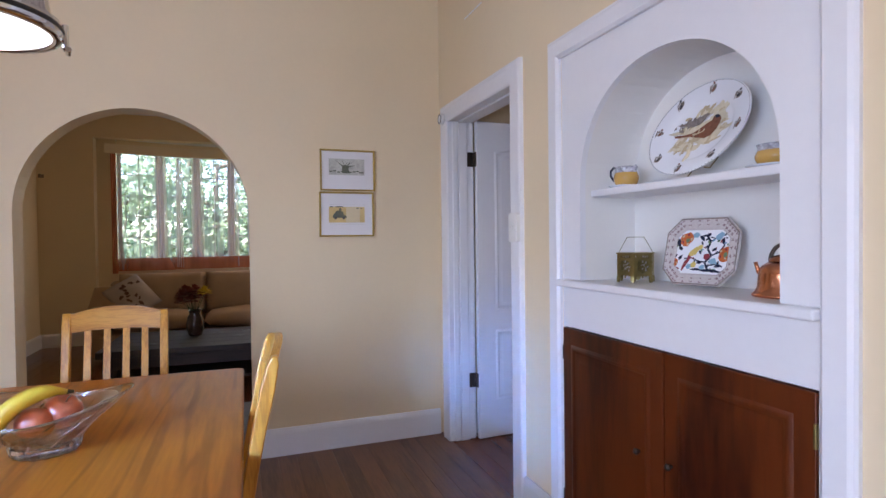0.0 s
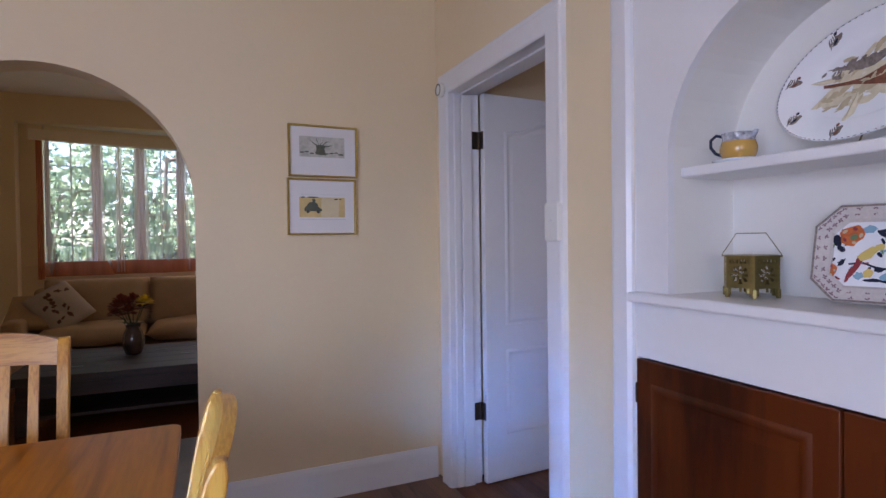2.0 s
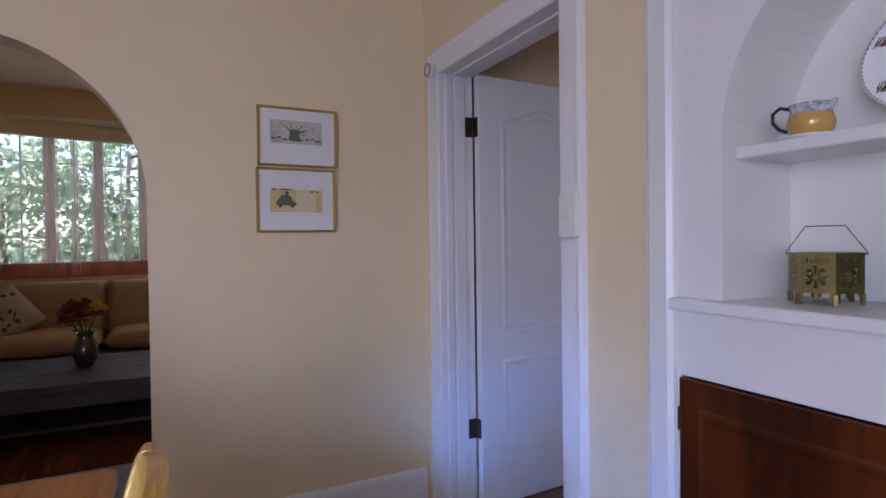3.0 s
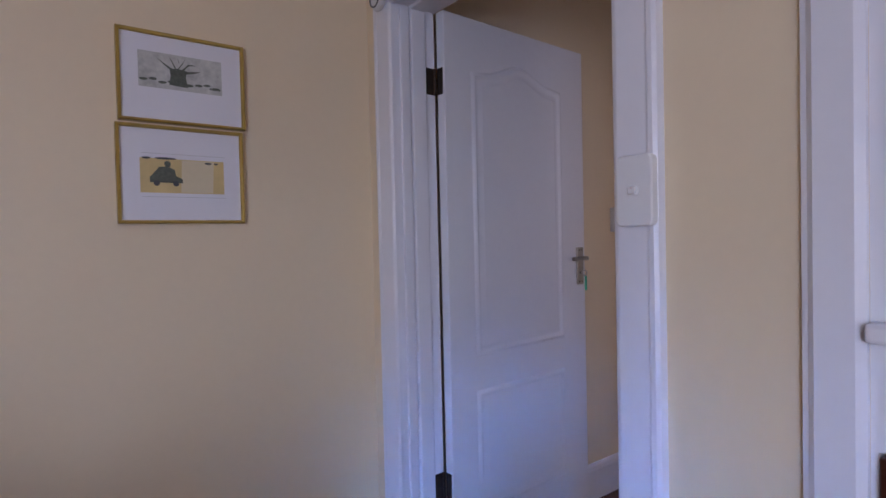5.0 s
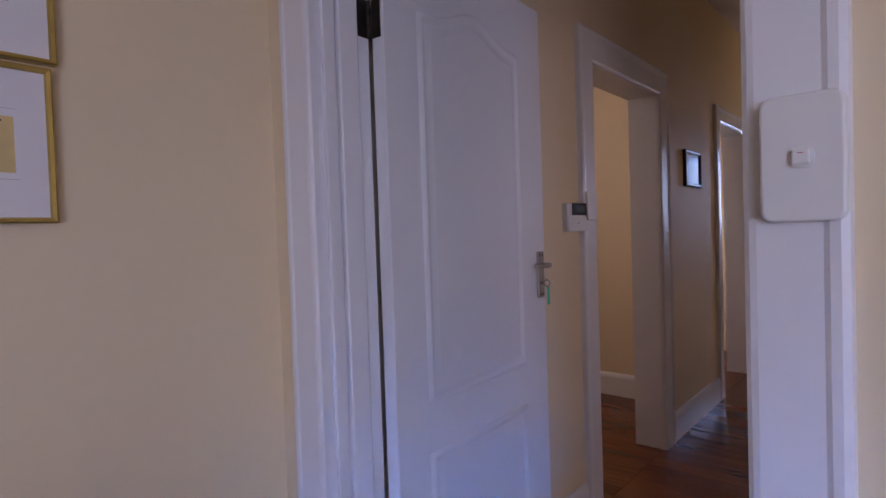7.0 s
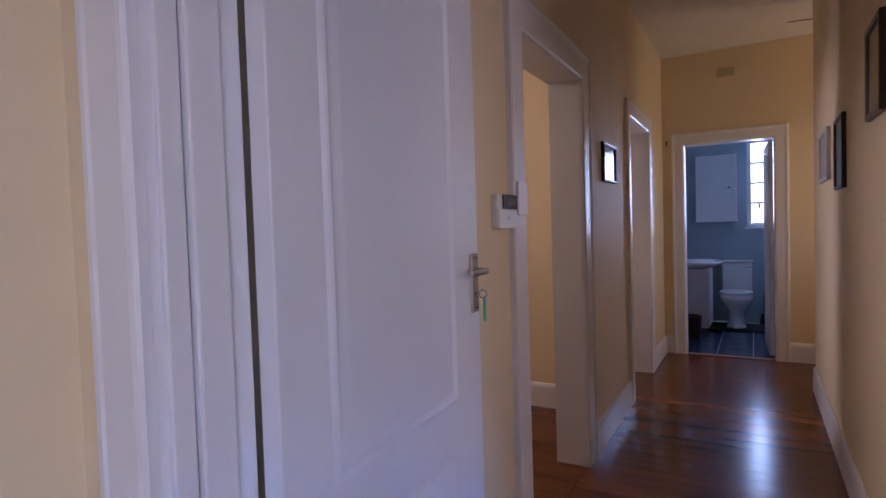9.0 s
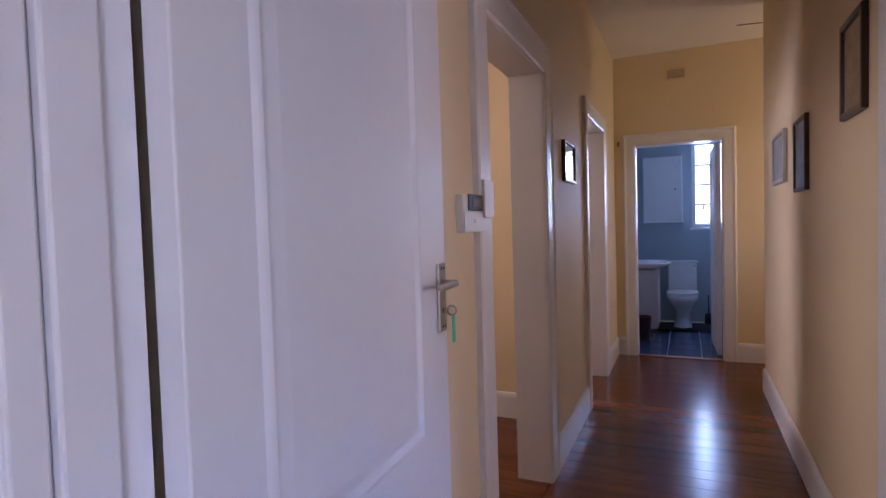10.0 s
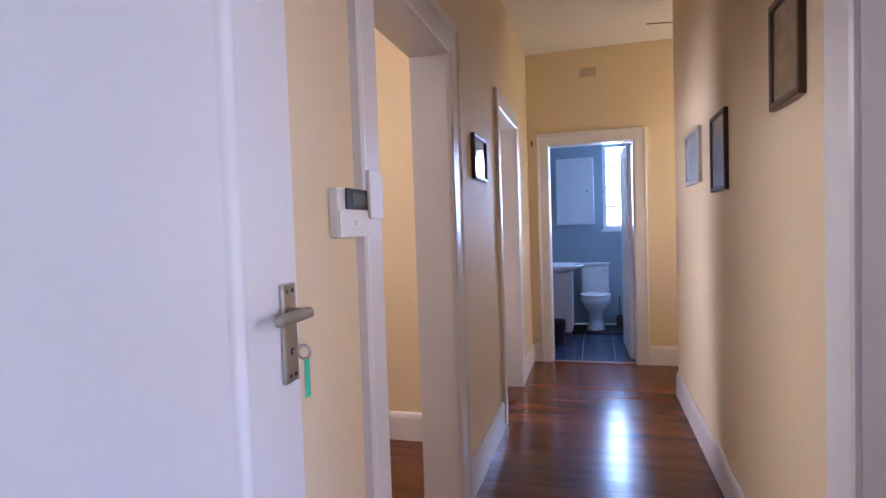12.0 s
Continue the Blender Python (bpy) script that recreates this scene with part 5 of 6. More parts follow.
def octagonal_platter(m):
    p = thing("octagonal_platter", m, "octagonal china platter with lilac rim, painted flowers and bird", "platter")
    W, H, C = 0.132, 0.114, 0.050
    o = [(W - C, -H), (W, -H + C), (W, H - C), (W - C, H), (-W + C, H), (-W, H - C), (-W, -H + C), (-W + C, -H)]
    part("rim", ring(o, [(0.0, 0.010), (0.0, 0.016), (0.004, 0.018), (0.010, 0.017), (0.034, 0.012), (0.040, 0.006)], lambda u, v, h: (u, v, h)), RIM_LILAC, p, "lilac patterned rim")
    part("back", ring(o, [(0.0, 0.010), (0.038, 0.0), (0.060, -0.003)], lambda u, v, h: (u, v, h)), CERAMIC, p)
    part("well", sheet([(q[0], q[1], 0.006) for q in inset(o, 0.0395)]), CERAMIC, p, "white glazed well")
    part("edge_line", ring(o, [(0.002, 0.0180), (0.004, 0.0187), (0.0065, 0.0182)], lambda u, v, h: (u, v, h)), GLAZE_GREY, p, "fine dark edge line")

    def flat_on(u, v, h):
        return (u, v, 0.0064 + h)

    def painted(name, mat, items, lift, label):
        for k, (x, y, rx, ry, turn) in enumerate(items):
            part(name, blob(bmesh.new(), lambda u, v, h: flat_on(u, v, h + lift), x, y, rx, ry, 12, radians(turn), 0.5, k + 11), mat, p, label)

    def stroke(pts, w):
        bm = bmesh.new()
        for (ax, ay), (bx, by) in zip(pts, pts[1:]):
            d = Vector((bx - ax, by - ay)).normalized()
            q = Vector((-d.y, d.x)) * w
            bm.faces.new([bm.verts.new(flat_on(x, y, 0.0008)) for x, y in ((ax - q.x, ay - q.y), (bx - q.x, by - q.y), (bx + q.x, by + q.y), (ax + q.x, ay + q.y))])
        return bm

    for pts, w in (([(0.030, -0.060), (0.018, -0.035), (0.038, -0.012), (0.022, 0.010), (0.030, 0.035), (0.012, 0.056), (-0.010, 0.050)], 0.0035), ([(0.036, -0.012), (0.062, -0.002), (0.078, 0.022), (0.074, 0.048)], 0.0025),
                   ([(0.018, -0.035), (-0.010, -0.030), (-0.034, -0.020), (-0.060, -0.024)], 0.0022), ([(0.030, -0.045), (0.060, -0.040), (0.080, -0.048)], 0.0022), ([(0.028, 0.034), (0.046, 0.046), (0.054, 0.056)], 0.002)):
        part("painted_branch", stroke(pts, w), GLAZE_NAVY, p, "dark painted branch")
    painted("painted_flower", GLAZE_ORANGE, [(-0.058, 0.042, 0.026, 0.022, 10), (0.082, -0.006, 0.019, 0.026, 0), (-0.096, -0.040, 0.016, 0.015, 0)], 0.0014, "orange painted peony")
    painted("flower_heart", GLAZE_GREEN, [(-0.054, 0.038, 0.008, 0.007, 0), (0.086, -0.008, 0.006, 0.009, 0), (-0.098, -0.044, 0.005, 0.005, 0)], 0.0020, "green flower heart")
    painted("painted_flower", GLAZE_RED, [(0.022, -0.016, 0.012, 0.010, 0), (-0.046, -0.030, 0.028, 0.006, 62), (-0.058, -0.050, 0.022, 0.004, 70)], 0.0014, "maroon painted flower")
    painted("painted_bird", GLAZE_YELLOW, [(-0.024, 0.000, 0.024, 0.010, 35), (-0.004, 0.016, 0.009, 0.008, 0), (-0.022, -0.045, 0.011, 0.010, 0)], 0.0016, "yellow painted bird")
    painted("painted_leaf", GLAZE_BLUE, [(0.060, 0.052, 0.017, 0.010, 30), (0.044, -0.030, 0.013, 0.010, 0), (-0.026, 0.056, 0.014, 0.009, 0), (0.010, -0.052, 0.010, 0.008, 0), (-0.038, -0.050, 0.010, 0.008, 0)], 0.0012, "blue painted leaf")
    painted("painted_leaf", GLAZE_NAVY, [(-0.086, 0.030, 0.010, 0.014, 30), (-0.078, 0.012, 0.006, 0.010, 60), (0.020, 0.056, 0.010, 0.006, 20), (0.064, -0.046, 0.012, 0.005, 10), (-0.074, -0.020, 0.010, 0.005, 50), (-0.002, -0.036, 0.010, 0.006, 0),
                                          (0.074, 0.036, 0.010, 0.005, 100), (0.046, 0.008, 0.009, 0.005, 30), (0.000, 0.046, 0.012, 0.006, 140), (-0.012, -0.060, 0.016, 0.004, 0), (0.030, -0.062, 0.026, 0.005, 0), (0.058, -0.064, 0.020, 0.004, 0)], 0.0013, "dark painted leaf")
    rnd = random.Random(21)
    for k in range(64):
        x, y = rnd.uniform(-0.098, 0.098), rnd.uniform(-0.060, 0.060)
        mat = (GLAZE_NAVY, GLAZE_GREEN, GLAZE_NAVY, GLAZE_BLUE, GLAZE_RED)[k % 5]
        part("painted_sprig", blob(bmesh.new(), lambda u, v, h: flat_on(u, v, h + 0.0009), x, y, rnd.uniform(0.004, 0.008), rnd.uniform(0.002, 0.004), 8, rnd.uniform(0, 3), 0.6, 200 + k), mat, p, "small painted sprig")
    for cx, cy, r in ((-0.058, 0.042, 0.017), (0.082, -0.006, 0.015), (-0.096, -0.040, 0.010)):
        for k in range(5):
            a = 2 * math.pi * k / 5
            part("petal", blob(bmesh.new(), lambda u, v, h: flat_on(u, v, h + 0.0019), cx + r * math.cos(a), cy + r * math.sin(a), r * 0.34, r * 0.22, 7, a + 1.2, 0.4, k), (GLAZE_SAND, GLAZE_RED)[k % 2], p, "painted petal")
    for row, scale, count in ((0, 0.925, 40), (1, 0.815, 32)):
        for k in range(count):
            t = (k + 0.5 * row) / count * 8
            a, b = Vector(o[int(t) % 8]), Vector(o[(int(t) + 1) % 8])
            q = a.lerp(b, t - int(t)) * scale
            z = 0.0168 if row == 0 else 0.0140
            fl = bmesh.new()
            for j in range(4):
                w = math.pi / 2 * j + k
                blob(fl, lambda u, v, h: (u, v, z + h), q.x + 0.0034 * math.cos(w), q.y + 0.0034 * math.sin(w), 0.0030, 0.0018, 6, w, 0.3, k + j)
            part("rim_floret", fl, RIM_FLORET, p)
    return p


octagonal_platter(Matrix.Translation((1.410, 1.322, 1.238)) @ pose(0, 0, 0, 0, 0, 10) @ pose(0, 0, 0, 0, 14, 0) @ FACE)


def brass_lantern(m):
    """A six-sided lantern of pierced sheet: a rosette and a row of slots on each side, one foot at each corner."""
    l = thing("brass_lantern", m, "small six-sided pierced brass lantern with a wire handle", "lantern")
    r6, z0, z1 = 0.076, 0.006, 0.110
    ap, s = r6 * math.cos(math.pi / 6), r6 / 2
    for k in range(6):
        bm = bmesh.new()
        N, M = 24, 30
        for i in range(N):
            for j in range(M):
                u, v = -s + 2 * s * (i + 0.5) / N, z0 + (z1 - z0) * (j + 0.5) / M
                r, a = math.hypot(u, v - 0.062), math.atan2(v - 0.062, u)
                hole = (0.006 < r < 0.024 and math.cos(8 * a) > -0.15) or (0.093 < v < 0.103 and abs(u) < 0.030 and math.sin(u * 620) > 0.1) or (v < 0.026 and 0.004 < abs(u) < 0.024) or (v < 0.016 and abs(u) < 0.024)
                if hole:
                    continue
                x0, x1, y0, y1 = -s + 2 * s * i / N, -s + 2 * s * (i + 1) / N, z0 + (z1 - z0) * j / M, z0 + (z1 - z0) * (j + 1) / M
                sheet([(x0, -ap, y0), (x1, -ap, y0), (x1, -ap, y1), (x0, -ap, y1)], bm)
        bmesh.ops.remove_doubles(bm, verts=bm.verts[:], dist=1e-5)
        bmesh.ops.solidify(bm, geom=bm.faces[:], thickness=0.0015)
        part("pierced_side", bm, BRASS, l, "pierced brass side").matrix_basis = pose(0, 0, 0, 0, 0, 60 * k)
        part("foot", box(-0.005, 0.005, -0.005, 0.005, 0, 0.024, 0.001), BRASS, l).matrix_basis = pose(0, 0, 0, 0, 0, 60 * k + 30) @ pose(0, -r6 + 0.004, 0)
    hexa = [((r6 + 0.004) * math.cos(math.pi / 3 * k), (r6 + 0.004) * math.sin(math.pi / 3 * k)) for k in range(6)]
    part("top", prism(hexa, "z", z1, z1 + 0.004), BRASS, l)
    part("bottom_plate", prism([(0.92 * x, 0.92 * y) for x, y in hexa], "z", 0.026, 0.028), BRASS, l)
    r = r6 + 0.005
    part("handle", tube([(-r, 0, z1 - 0.001), (-r, 0, z1 + 0.005), (-0.040, 0, z1 + 0.064), (0.040, 0, z1 + 0.064), (r, 0, z1 + 0.005), (r, 0, z1 - 0.001)], 0.0014, 6), BRASS, l, "thin wire handle")
    return l


brass_lantern(pose(1.385, 1.618, 1.122, 0, 0, -77) @ Matrix.Diagonal((0.94, 0.94, 0.97, 1)))


def copper_kettle(m):
    k = thing("copper_kettle", m, "polished copper kettle with arched handle on the niche sill", "kettle")
    part("body", lathe([(0, 0.002), (0.080, 0.0), (0.087, 0.003), (0.087, 0.009), (0.080, 0.015), (0.072, 0.030), (0.069, 0.070), (0.066, 0.088), (0.058, 0.100), (0.040, 0.112), (0.0, 0.114)], 40), COPPER, k, smooth=True)
    part("lid", lathe([(0.040, 0.114), (0.038, 0.122), (0.026, 0.131), (0.010, 0.136), (0.006, 0.142), (0.011, 0.149), (0.009, 0.156), (0, 0.158)], 32), COPPER, k, smooth=True)
    part("spout", tube([(0, 0.056, 0.066), (0, 0.068, 0.078), (0, 0.074, 0.096), (0, 0.078, 0.110)], [0.011, 0.008, 0.006, 0.006], 12), COPPER, k, smooth=True)
    part("handle", tube([(0, 0.036 * math.cos(a), 0.112 + 0.056 * math.sin(a)) for a in [math.pi * i / 16 for i in range(17)]], 0.0065, 10), BRONZE, k, "arched dark bronze handle", True)
    return k


copper_kettle(pose(1.372, 1.004, 1.122, 0, 0, 24) @ Matrix.Diagonal((0.90, 0.90, 0.86, 1)))


def cream_jug(m, scale, handle, label, name):
    j = thing(name, m, label, "jug" if handle else "bowl", "honey-coloured tea ware")
    s = scale
    part("body", lathe([(r * s, z * s) for r, z in ((0, 0.001), (0.034, 0.0), (0.040, 0.004), (0.046, 0.020), (0.047, 0.032), (0.042, 0.048))], 32), JUG_YELLOW, j, "honey lustre body", True)
    part("band", lathe([(r * s, z * s) for r, z in ((0.042, 0.048), (0.040, 0.054), (0.041, 0.064), (0.0435, 0.070), (0.0415, 0.070), (0.038, 0.060), (0.040, 0.046), (0.043, 0.03), (0.0, 0.006))], 32), JUG_BAND, j, "blue and white flowered band", True)
    if handle:
        part("handle", tube([(0, 0.042, 0.066), (0, 0.062, 0.073), (0, 0.078, 0.062), (0, 0.078, 0.042), (0, 0.064, 0.024), (0, 0.046, 0.016)], 0.0042, 8), GLAZE_NAVY, j, "dark blue handle", True)
        part("lip", tube([(0, -0.036, 0.060), (0, -0.046, 0.069), (0, -0.051, 0.0715)], [0.010, 0.006, 0.002], 8), JUG_BAND, j, smooth=True)
    part("saucer", lathe([(0, -0.008), (0.05 * s, -0.008), (0.066 * s, -0.003), (0.066 * s, -0.001), (0.05 * s, -0.005), (0, -0.005)], 32), CERAMIC, j, "pale saucer", True)
    return j


cream_jug(pose(1.352, 1.628, 1.4865, 0, 0, 8), 0.98, True, "honey-yellow jug with flowered rim and dark handle", "cream_jug")
cream_jug(pose(1.372, 1.022, 1.4865) @ Matrix.Diagonal((1.2, 1.2, 0.80, 1)), 1.0, False, "honey-yellow sugar bowl with flowered rim", "sugar_bowl")


# ---------------------------------------------------------------- corridor things
def on_corridor_north(u, v, h):
    return (u, 3.264 - h, v)


def on_corridor_south(u, v, h):
    return (u, 2.111 + h, v)


wall_picture("picture", 4.065, 4.385, 1.525, 1.755, on_corridor_north, 0.018, 0.020, BROWN_FRAME, DARK_PHOTO, "small black-framed picture under reflecting glass")
wall_picture("picture", 3.085, 3.355, 1.617, 1.945, on_corridor_south, 0.026, 0.018, BROWN_FRAME, SEPIA, "dark-framed sepia picture on the corridor wall", "pictures on the corridor wall")
wall_picture("picture", 3.992, 4.297, 1.410, 1.764, on_corridor_south, 0.020, 0.018, BROWN_FRAME, BLUE_PHOTO, "dark-framed pale picture on the corridor wall", "pictures on the corridor wall")
wall_picture("picture", 4.605, 5.055, 1.486, 1.787, on_corridor_south, 0.026, 0.020, SILVER_FRAME, BLUE_PHOTO, "silver-framed picture on the corridor wall", "pictures on the corridor wall")

vent = thing("air_vent", pose(6.519, 2.708, 2.632), "cream air vent with rows of square holes, high on the wall", "vent")
part("plate", box(-0.010, 0, -0.085, 0.085, -0.055, 0.055, 0.003), CREAM, vent)
# no openings: black boxes give the shade of the holes by colour
for i in range(8):
    for j in range(4):
        part("hole", box(-0.0115, -0.0095, -0.066 + i * 0.018, -0.056 + i * 0.018, -0.036 + j * 0.020, -0.026 + j * 0.020), BLACK, vent)

hatch = thing("ceiling_slot", pose(6.08, 2.15, 2.844, 0, 0, 10), "thin dark slot in the corridor ceiling", "vent")
part("slot", box(-0.008, 0.008, -0.10, 0.10, -0.004, 0.0, 0.001), BEDDING, hatch)
hook = thing("wall_hook", pose(6.519, 3.225, 2.03), "small brass hook beside the door surround", "hook")
part("plate", box(-0.006, 0, -0.010, 0.010, -0.025, 0.025, 0.002), BRASS, hook)
part("peg", tube([(-0.005, 0, 0.0), (-0.030, 0, -0.006), (-0.036, 0, 0.008)], 0.004, 8), BRASS, hook)


# ---------------------------------------------------------------- bathroom things
def toilet(m):
    """A close-coupled toilet; the wall is at x = 0, it looks along -x."""
    t = thing("toilet", m, "white close-coupled toilet with closed seat", "toilet")
    bm = bmesh.new()
    rows = []
    for z, f, w, cx in ((0.0, 0.20, 0.105, -0.36), (0.03, 0.19, 0.10, -0.36), (0.06, 0.15, 0.085, -0.35), (0.18, 0.14, 0.085, -0.34), (0.26, 0.20, 0.13, -0.37), (0.34, 0.25, 0.172, -0.41), (0.385, 0.255, 0.178, -0.415), (0.395, 0.245, 0.170, -0.415)):
        rows.append([bm.verts.new((cx + f * math.cos(2 * math.pi * i / 28), w * math.sin(2 * math.pi * i / 28), z)) for i in range(28)])
    for a, b in zip(rows, rows[1:]):
        for i in range(28):
            bm.faces.new((a[i], a[(i + 1) % 28], b[(i + 1) % 28], b[i]))
    bm.faces.new(rows[0][::-1]), bm.faces.new(rows[-1])
    part("bowl", bm, SANITARY, t, smooth=True)
    part("foot", box(-0.50, -0.18, -0.10, 0.10, 0.0, 0.045, 0.012, seg=3), SANITARY, t)
    part("trap", box(-0.24, -0.02, -0.09, 0.09, 0.045, 0.385, 0.03, seg=3), SANITARY, t)
    for k, (z, r, name) in enumerate(((0.398, 1.0, "seat"), (0.418, 0.985, "lid"))):
        o = [(-0.415 + 0.25 * r * math.cos(a), 0.182 * r * math.sin(a)) for a in [2 * math.pi * i / 32 for i in range(32)]]
        b = prism(o, "z", z, z + 0.016)
        bmesh.ops.bevel(b, geom=[e for e in b.edges if abs(e.verts[0].co.z - e.verts[1].co.z) < 1e-6], offset=0.005, segments=2, affect="EDGES")
        part(name, b, SANITARY, t, smooth=False)
    part("cistern", box(-0.185, -0.004, -0.165, 0.165, 0.40, 0.755, 0.022, seg=3), SANITARY, t)
    part("cistern_lid", box(-0.195, 0.0, -0.178, 0.178, 0.756, 0.790, 0.010, seg=3), SANITARY, t)
    part("flush_lever", merge(tube([(-0.186, -0.10, 0.70), (-0.200, -0.10, 0.70)], 0.010, 10), box(-0.212, -0.198, -0.155, -0.090, 0.692, 0.708, 0.004)), CHROME, t, "chrome flush lever")
    return t


toilet(pose(8.548, 2.690, 0.0))

van = thing("vanity_unit", pose(7.80, 3.20, 0.0), "pale vanity unit on short chrome feet", "vanity")
part("cabinet", box(-0.26, 0.26, -0.245, 0.245, 0.075, 0.735, 0.003), VANITY, van)
for s in (-1, 1):
    part("cabinet_door", box(-0.012 + s * 0.130 - 0.118, 0.012 + s * 0.130 + 0.118, -0.262, -0.2455, 0.09, 0.72, 0.003), VANITY, van)
    for y in (-0.20, 0.20):
        part("foot", lathe([(0, 0), (0.022, 0), (0.022, 0.008), (0.014, 0.012), (0.014, 0.0745), (0, 0.0745)], 14), CHROME, van, "chrome foot").matrix_basis = pose(s * 0.22, y, 0)
basin = thing("wash_basin", pose(7.80, 3.145, 0.736), "white ceramic wash basin with a rolled edge", "basin")
bas = []
bm = bmesh.new()
for f, w, z in ((0.20, 0.18, 0.0), (0.30, 0.30, 0.035), (0.335, 0.335, 0.060), (0.340, 0.340, 0.074), (0.330, 0.330, 0.082), (0.28, 0.27, 0.078), (0.22, 0.20, 0.035), (0.05, 0.05, 0.020)):
    row = []
    for i in range(36):
        a = 2 * math.pi * i / 36
        c, s_ = math.cos(a), math.sin(a)
        row.append(bm.verts.new((f * math.copysign(abs(c) ** 0.6, c), min(0.30, w * math.copysign(abs(s_) ** 0.6, s_)), z)))
    bas.append(row)
for a, b in zip(bas, bas[1:]):
    for i in range(36):
        bm.faces.new((a[i], a[(i + 1) % 36], b[(i + 1) % 36], b[i]))
bm.faces.new(bas[0][::-1]), bm.faces.new(bas[-1])
part("bowl", bm, SANITARY, basin, smooth=True)
tap = thing("basin_tap", pose(7.80, 3.40, 0.815), "chrome mixer tap on the basin", "tap")
part("body", lathe([(0, 0), (0.026, 0), (0.024, 0.01), (0.018, 0.015), (0.018, 0.07), (0.02, 0.075), (0.0, 0.082)], 20), CHROME, tap, smooth=True)
part("spout", tube([(0, 0, 0.045), (0, -0.06, 0.060), (0, -0.12, 0.050), (0, -0.135, 0.034)], 0.011, 12), CHROME, tap, smooth=True)
part("lever", tube([(0, 0, 0.08), (0, -0.03, 0.105), (0, -0.08, 0.125)], [0.008, 0.006, 0.005], 8), CHROME, tap, smooth=True)

mc = thing("wall_cabinet", pose(8.549, 2.91, 1.28), "white wooden medicine cabinet on the blue wall", "cabinet")
part("body", box(-0.10, 0, -0.225, 0.225, 0.0, 0.80, 0.003), WHITE, mc)
part("cabinet_door", box(-0.122, -0.1005, -0.228, 0.228, 0.006, 0.806, 0.004), WHITE, mc)
part("ledge", box(-0.130, 0, -0.238, 0.238, -0.018, 0.0, 0.004), WHITE, mc)
part("rail", box(-0.127, -0.1225, -0.14, 0.14, 0.685, 0.700, 0.002), WHITE, mc)
part("knob", lathe([(0, 0), (0.005, 0), (0.005, 0.010), (0.012, 0.016), (0.010, 0.023), (0, 0.025)], 14), BRONZE, mc, "dark knob", True).matrix_basis = pose(-0.122, -0.145, 0.40, 0, -90, 0)

binn = thing("waste_bin", pose(7.28, 3.10, 0.0), "small dark brown waste bin", "bin")
part("body", lathe([(0, 0.003), (0.085, 0.0), (0.090, 0.01), (0.105, 0.25), (0.108, 0.256), (0.100, 0.256), (0.086, 0.012), (0, 0.010)], 28), BIN, binn, smooth=True)
mat_o = thing("bath_mat", pose(8.18, 2.66, 0.0), "black bath mat in front of the toilet", "mat")
part("cloth", box(-0.30, 0.20, -0.36, 0.30, 0.0, 0.014, 0.006), MAT, mat_o)
br = thing("toilet_brush", pose(8.42, 2.40, 0.0), "black toilet brush in its holder", "brush")
part("holder", lathe([(0, 0), (0.05, 0), (0.052, 0.01), (0.045, 0.13), (0.040, 0.13), (0.040, 0.02), (0, 0.015)], 20), BLACK, br, smooth=True)
part("handle", tube([(0, 0, 0.02), (0.004, 0.002, 0.25), (0.008, 0.004, 0.36)], [0.012, 0.006, 0.009], 8), BLACK, br, smooth=True)
catch = thing("window_catch", pose(8.606, 2.44, 1.44), "small black metal window catch", "catch")
part("plate", box(-0.006, 0, -0.01, 0.01, -0.03, 0.03, 0.002), BLACK, catch)
part("arm", tube([(-0.006, 0, 0.0), (-0.03, 0.0, 0.0), (-0.034, 0.05, 0.006)], 0.006, 8), BLACK, catch)

# ---------------------------------------------------------------- living room
def cushion_mesh(w, d, h, puff=0.5, n=14, sag=0.0):
    """A stuffed cushion: w across, d deep, h thick, thinner at the seam."""
    bm = bmesh.new()
    grid = {}
    for side in (1, -1):
        for i in range(n + 1):
            for j in range(n + 1):
                u, v = -1 + 2 * i / n, -1 + 2 * j / n
                edge = (1 - abs(u) ** 5) * (1 - abs(v) ** 5)
                t = h / 2 * (1 - puff + puff * (1 - u * u * 0.6) * (1 - v * v * 0.6)) * max(edge, 0) ** 0.35
                key = (side if edge > 1e-6 else 0, i, j)
                if key not in grid:
                    k = 0.006 * math.sin(u * 5 + v * 3) * edge
                    grid[key] = bm.verts.new((u * w / 2, v * d / 2, side * t + k - sag * (1 - u * u)))
        for i in range(n):
            for j in range(n):
                q = []
                for a, b in ((i, j), (i + 1, j), (i + 1, j + 1), (i, j + 1)):
                    q.append(grid.get((side, a, b)) or grid[(0, a, b)])
                bm.faces.new(q if side > 0 else q[::-1])
    return bm


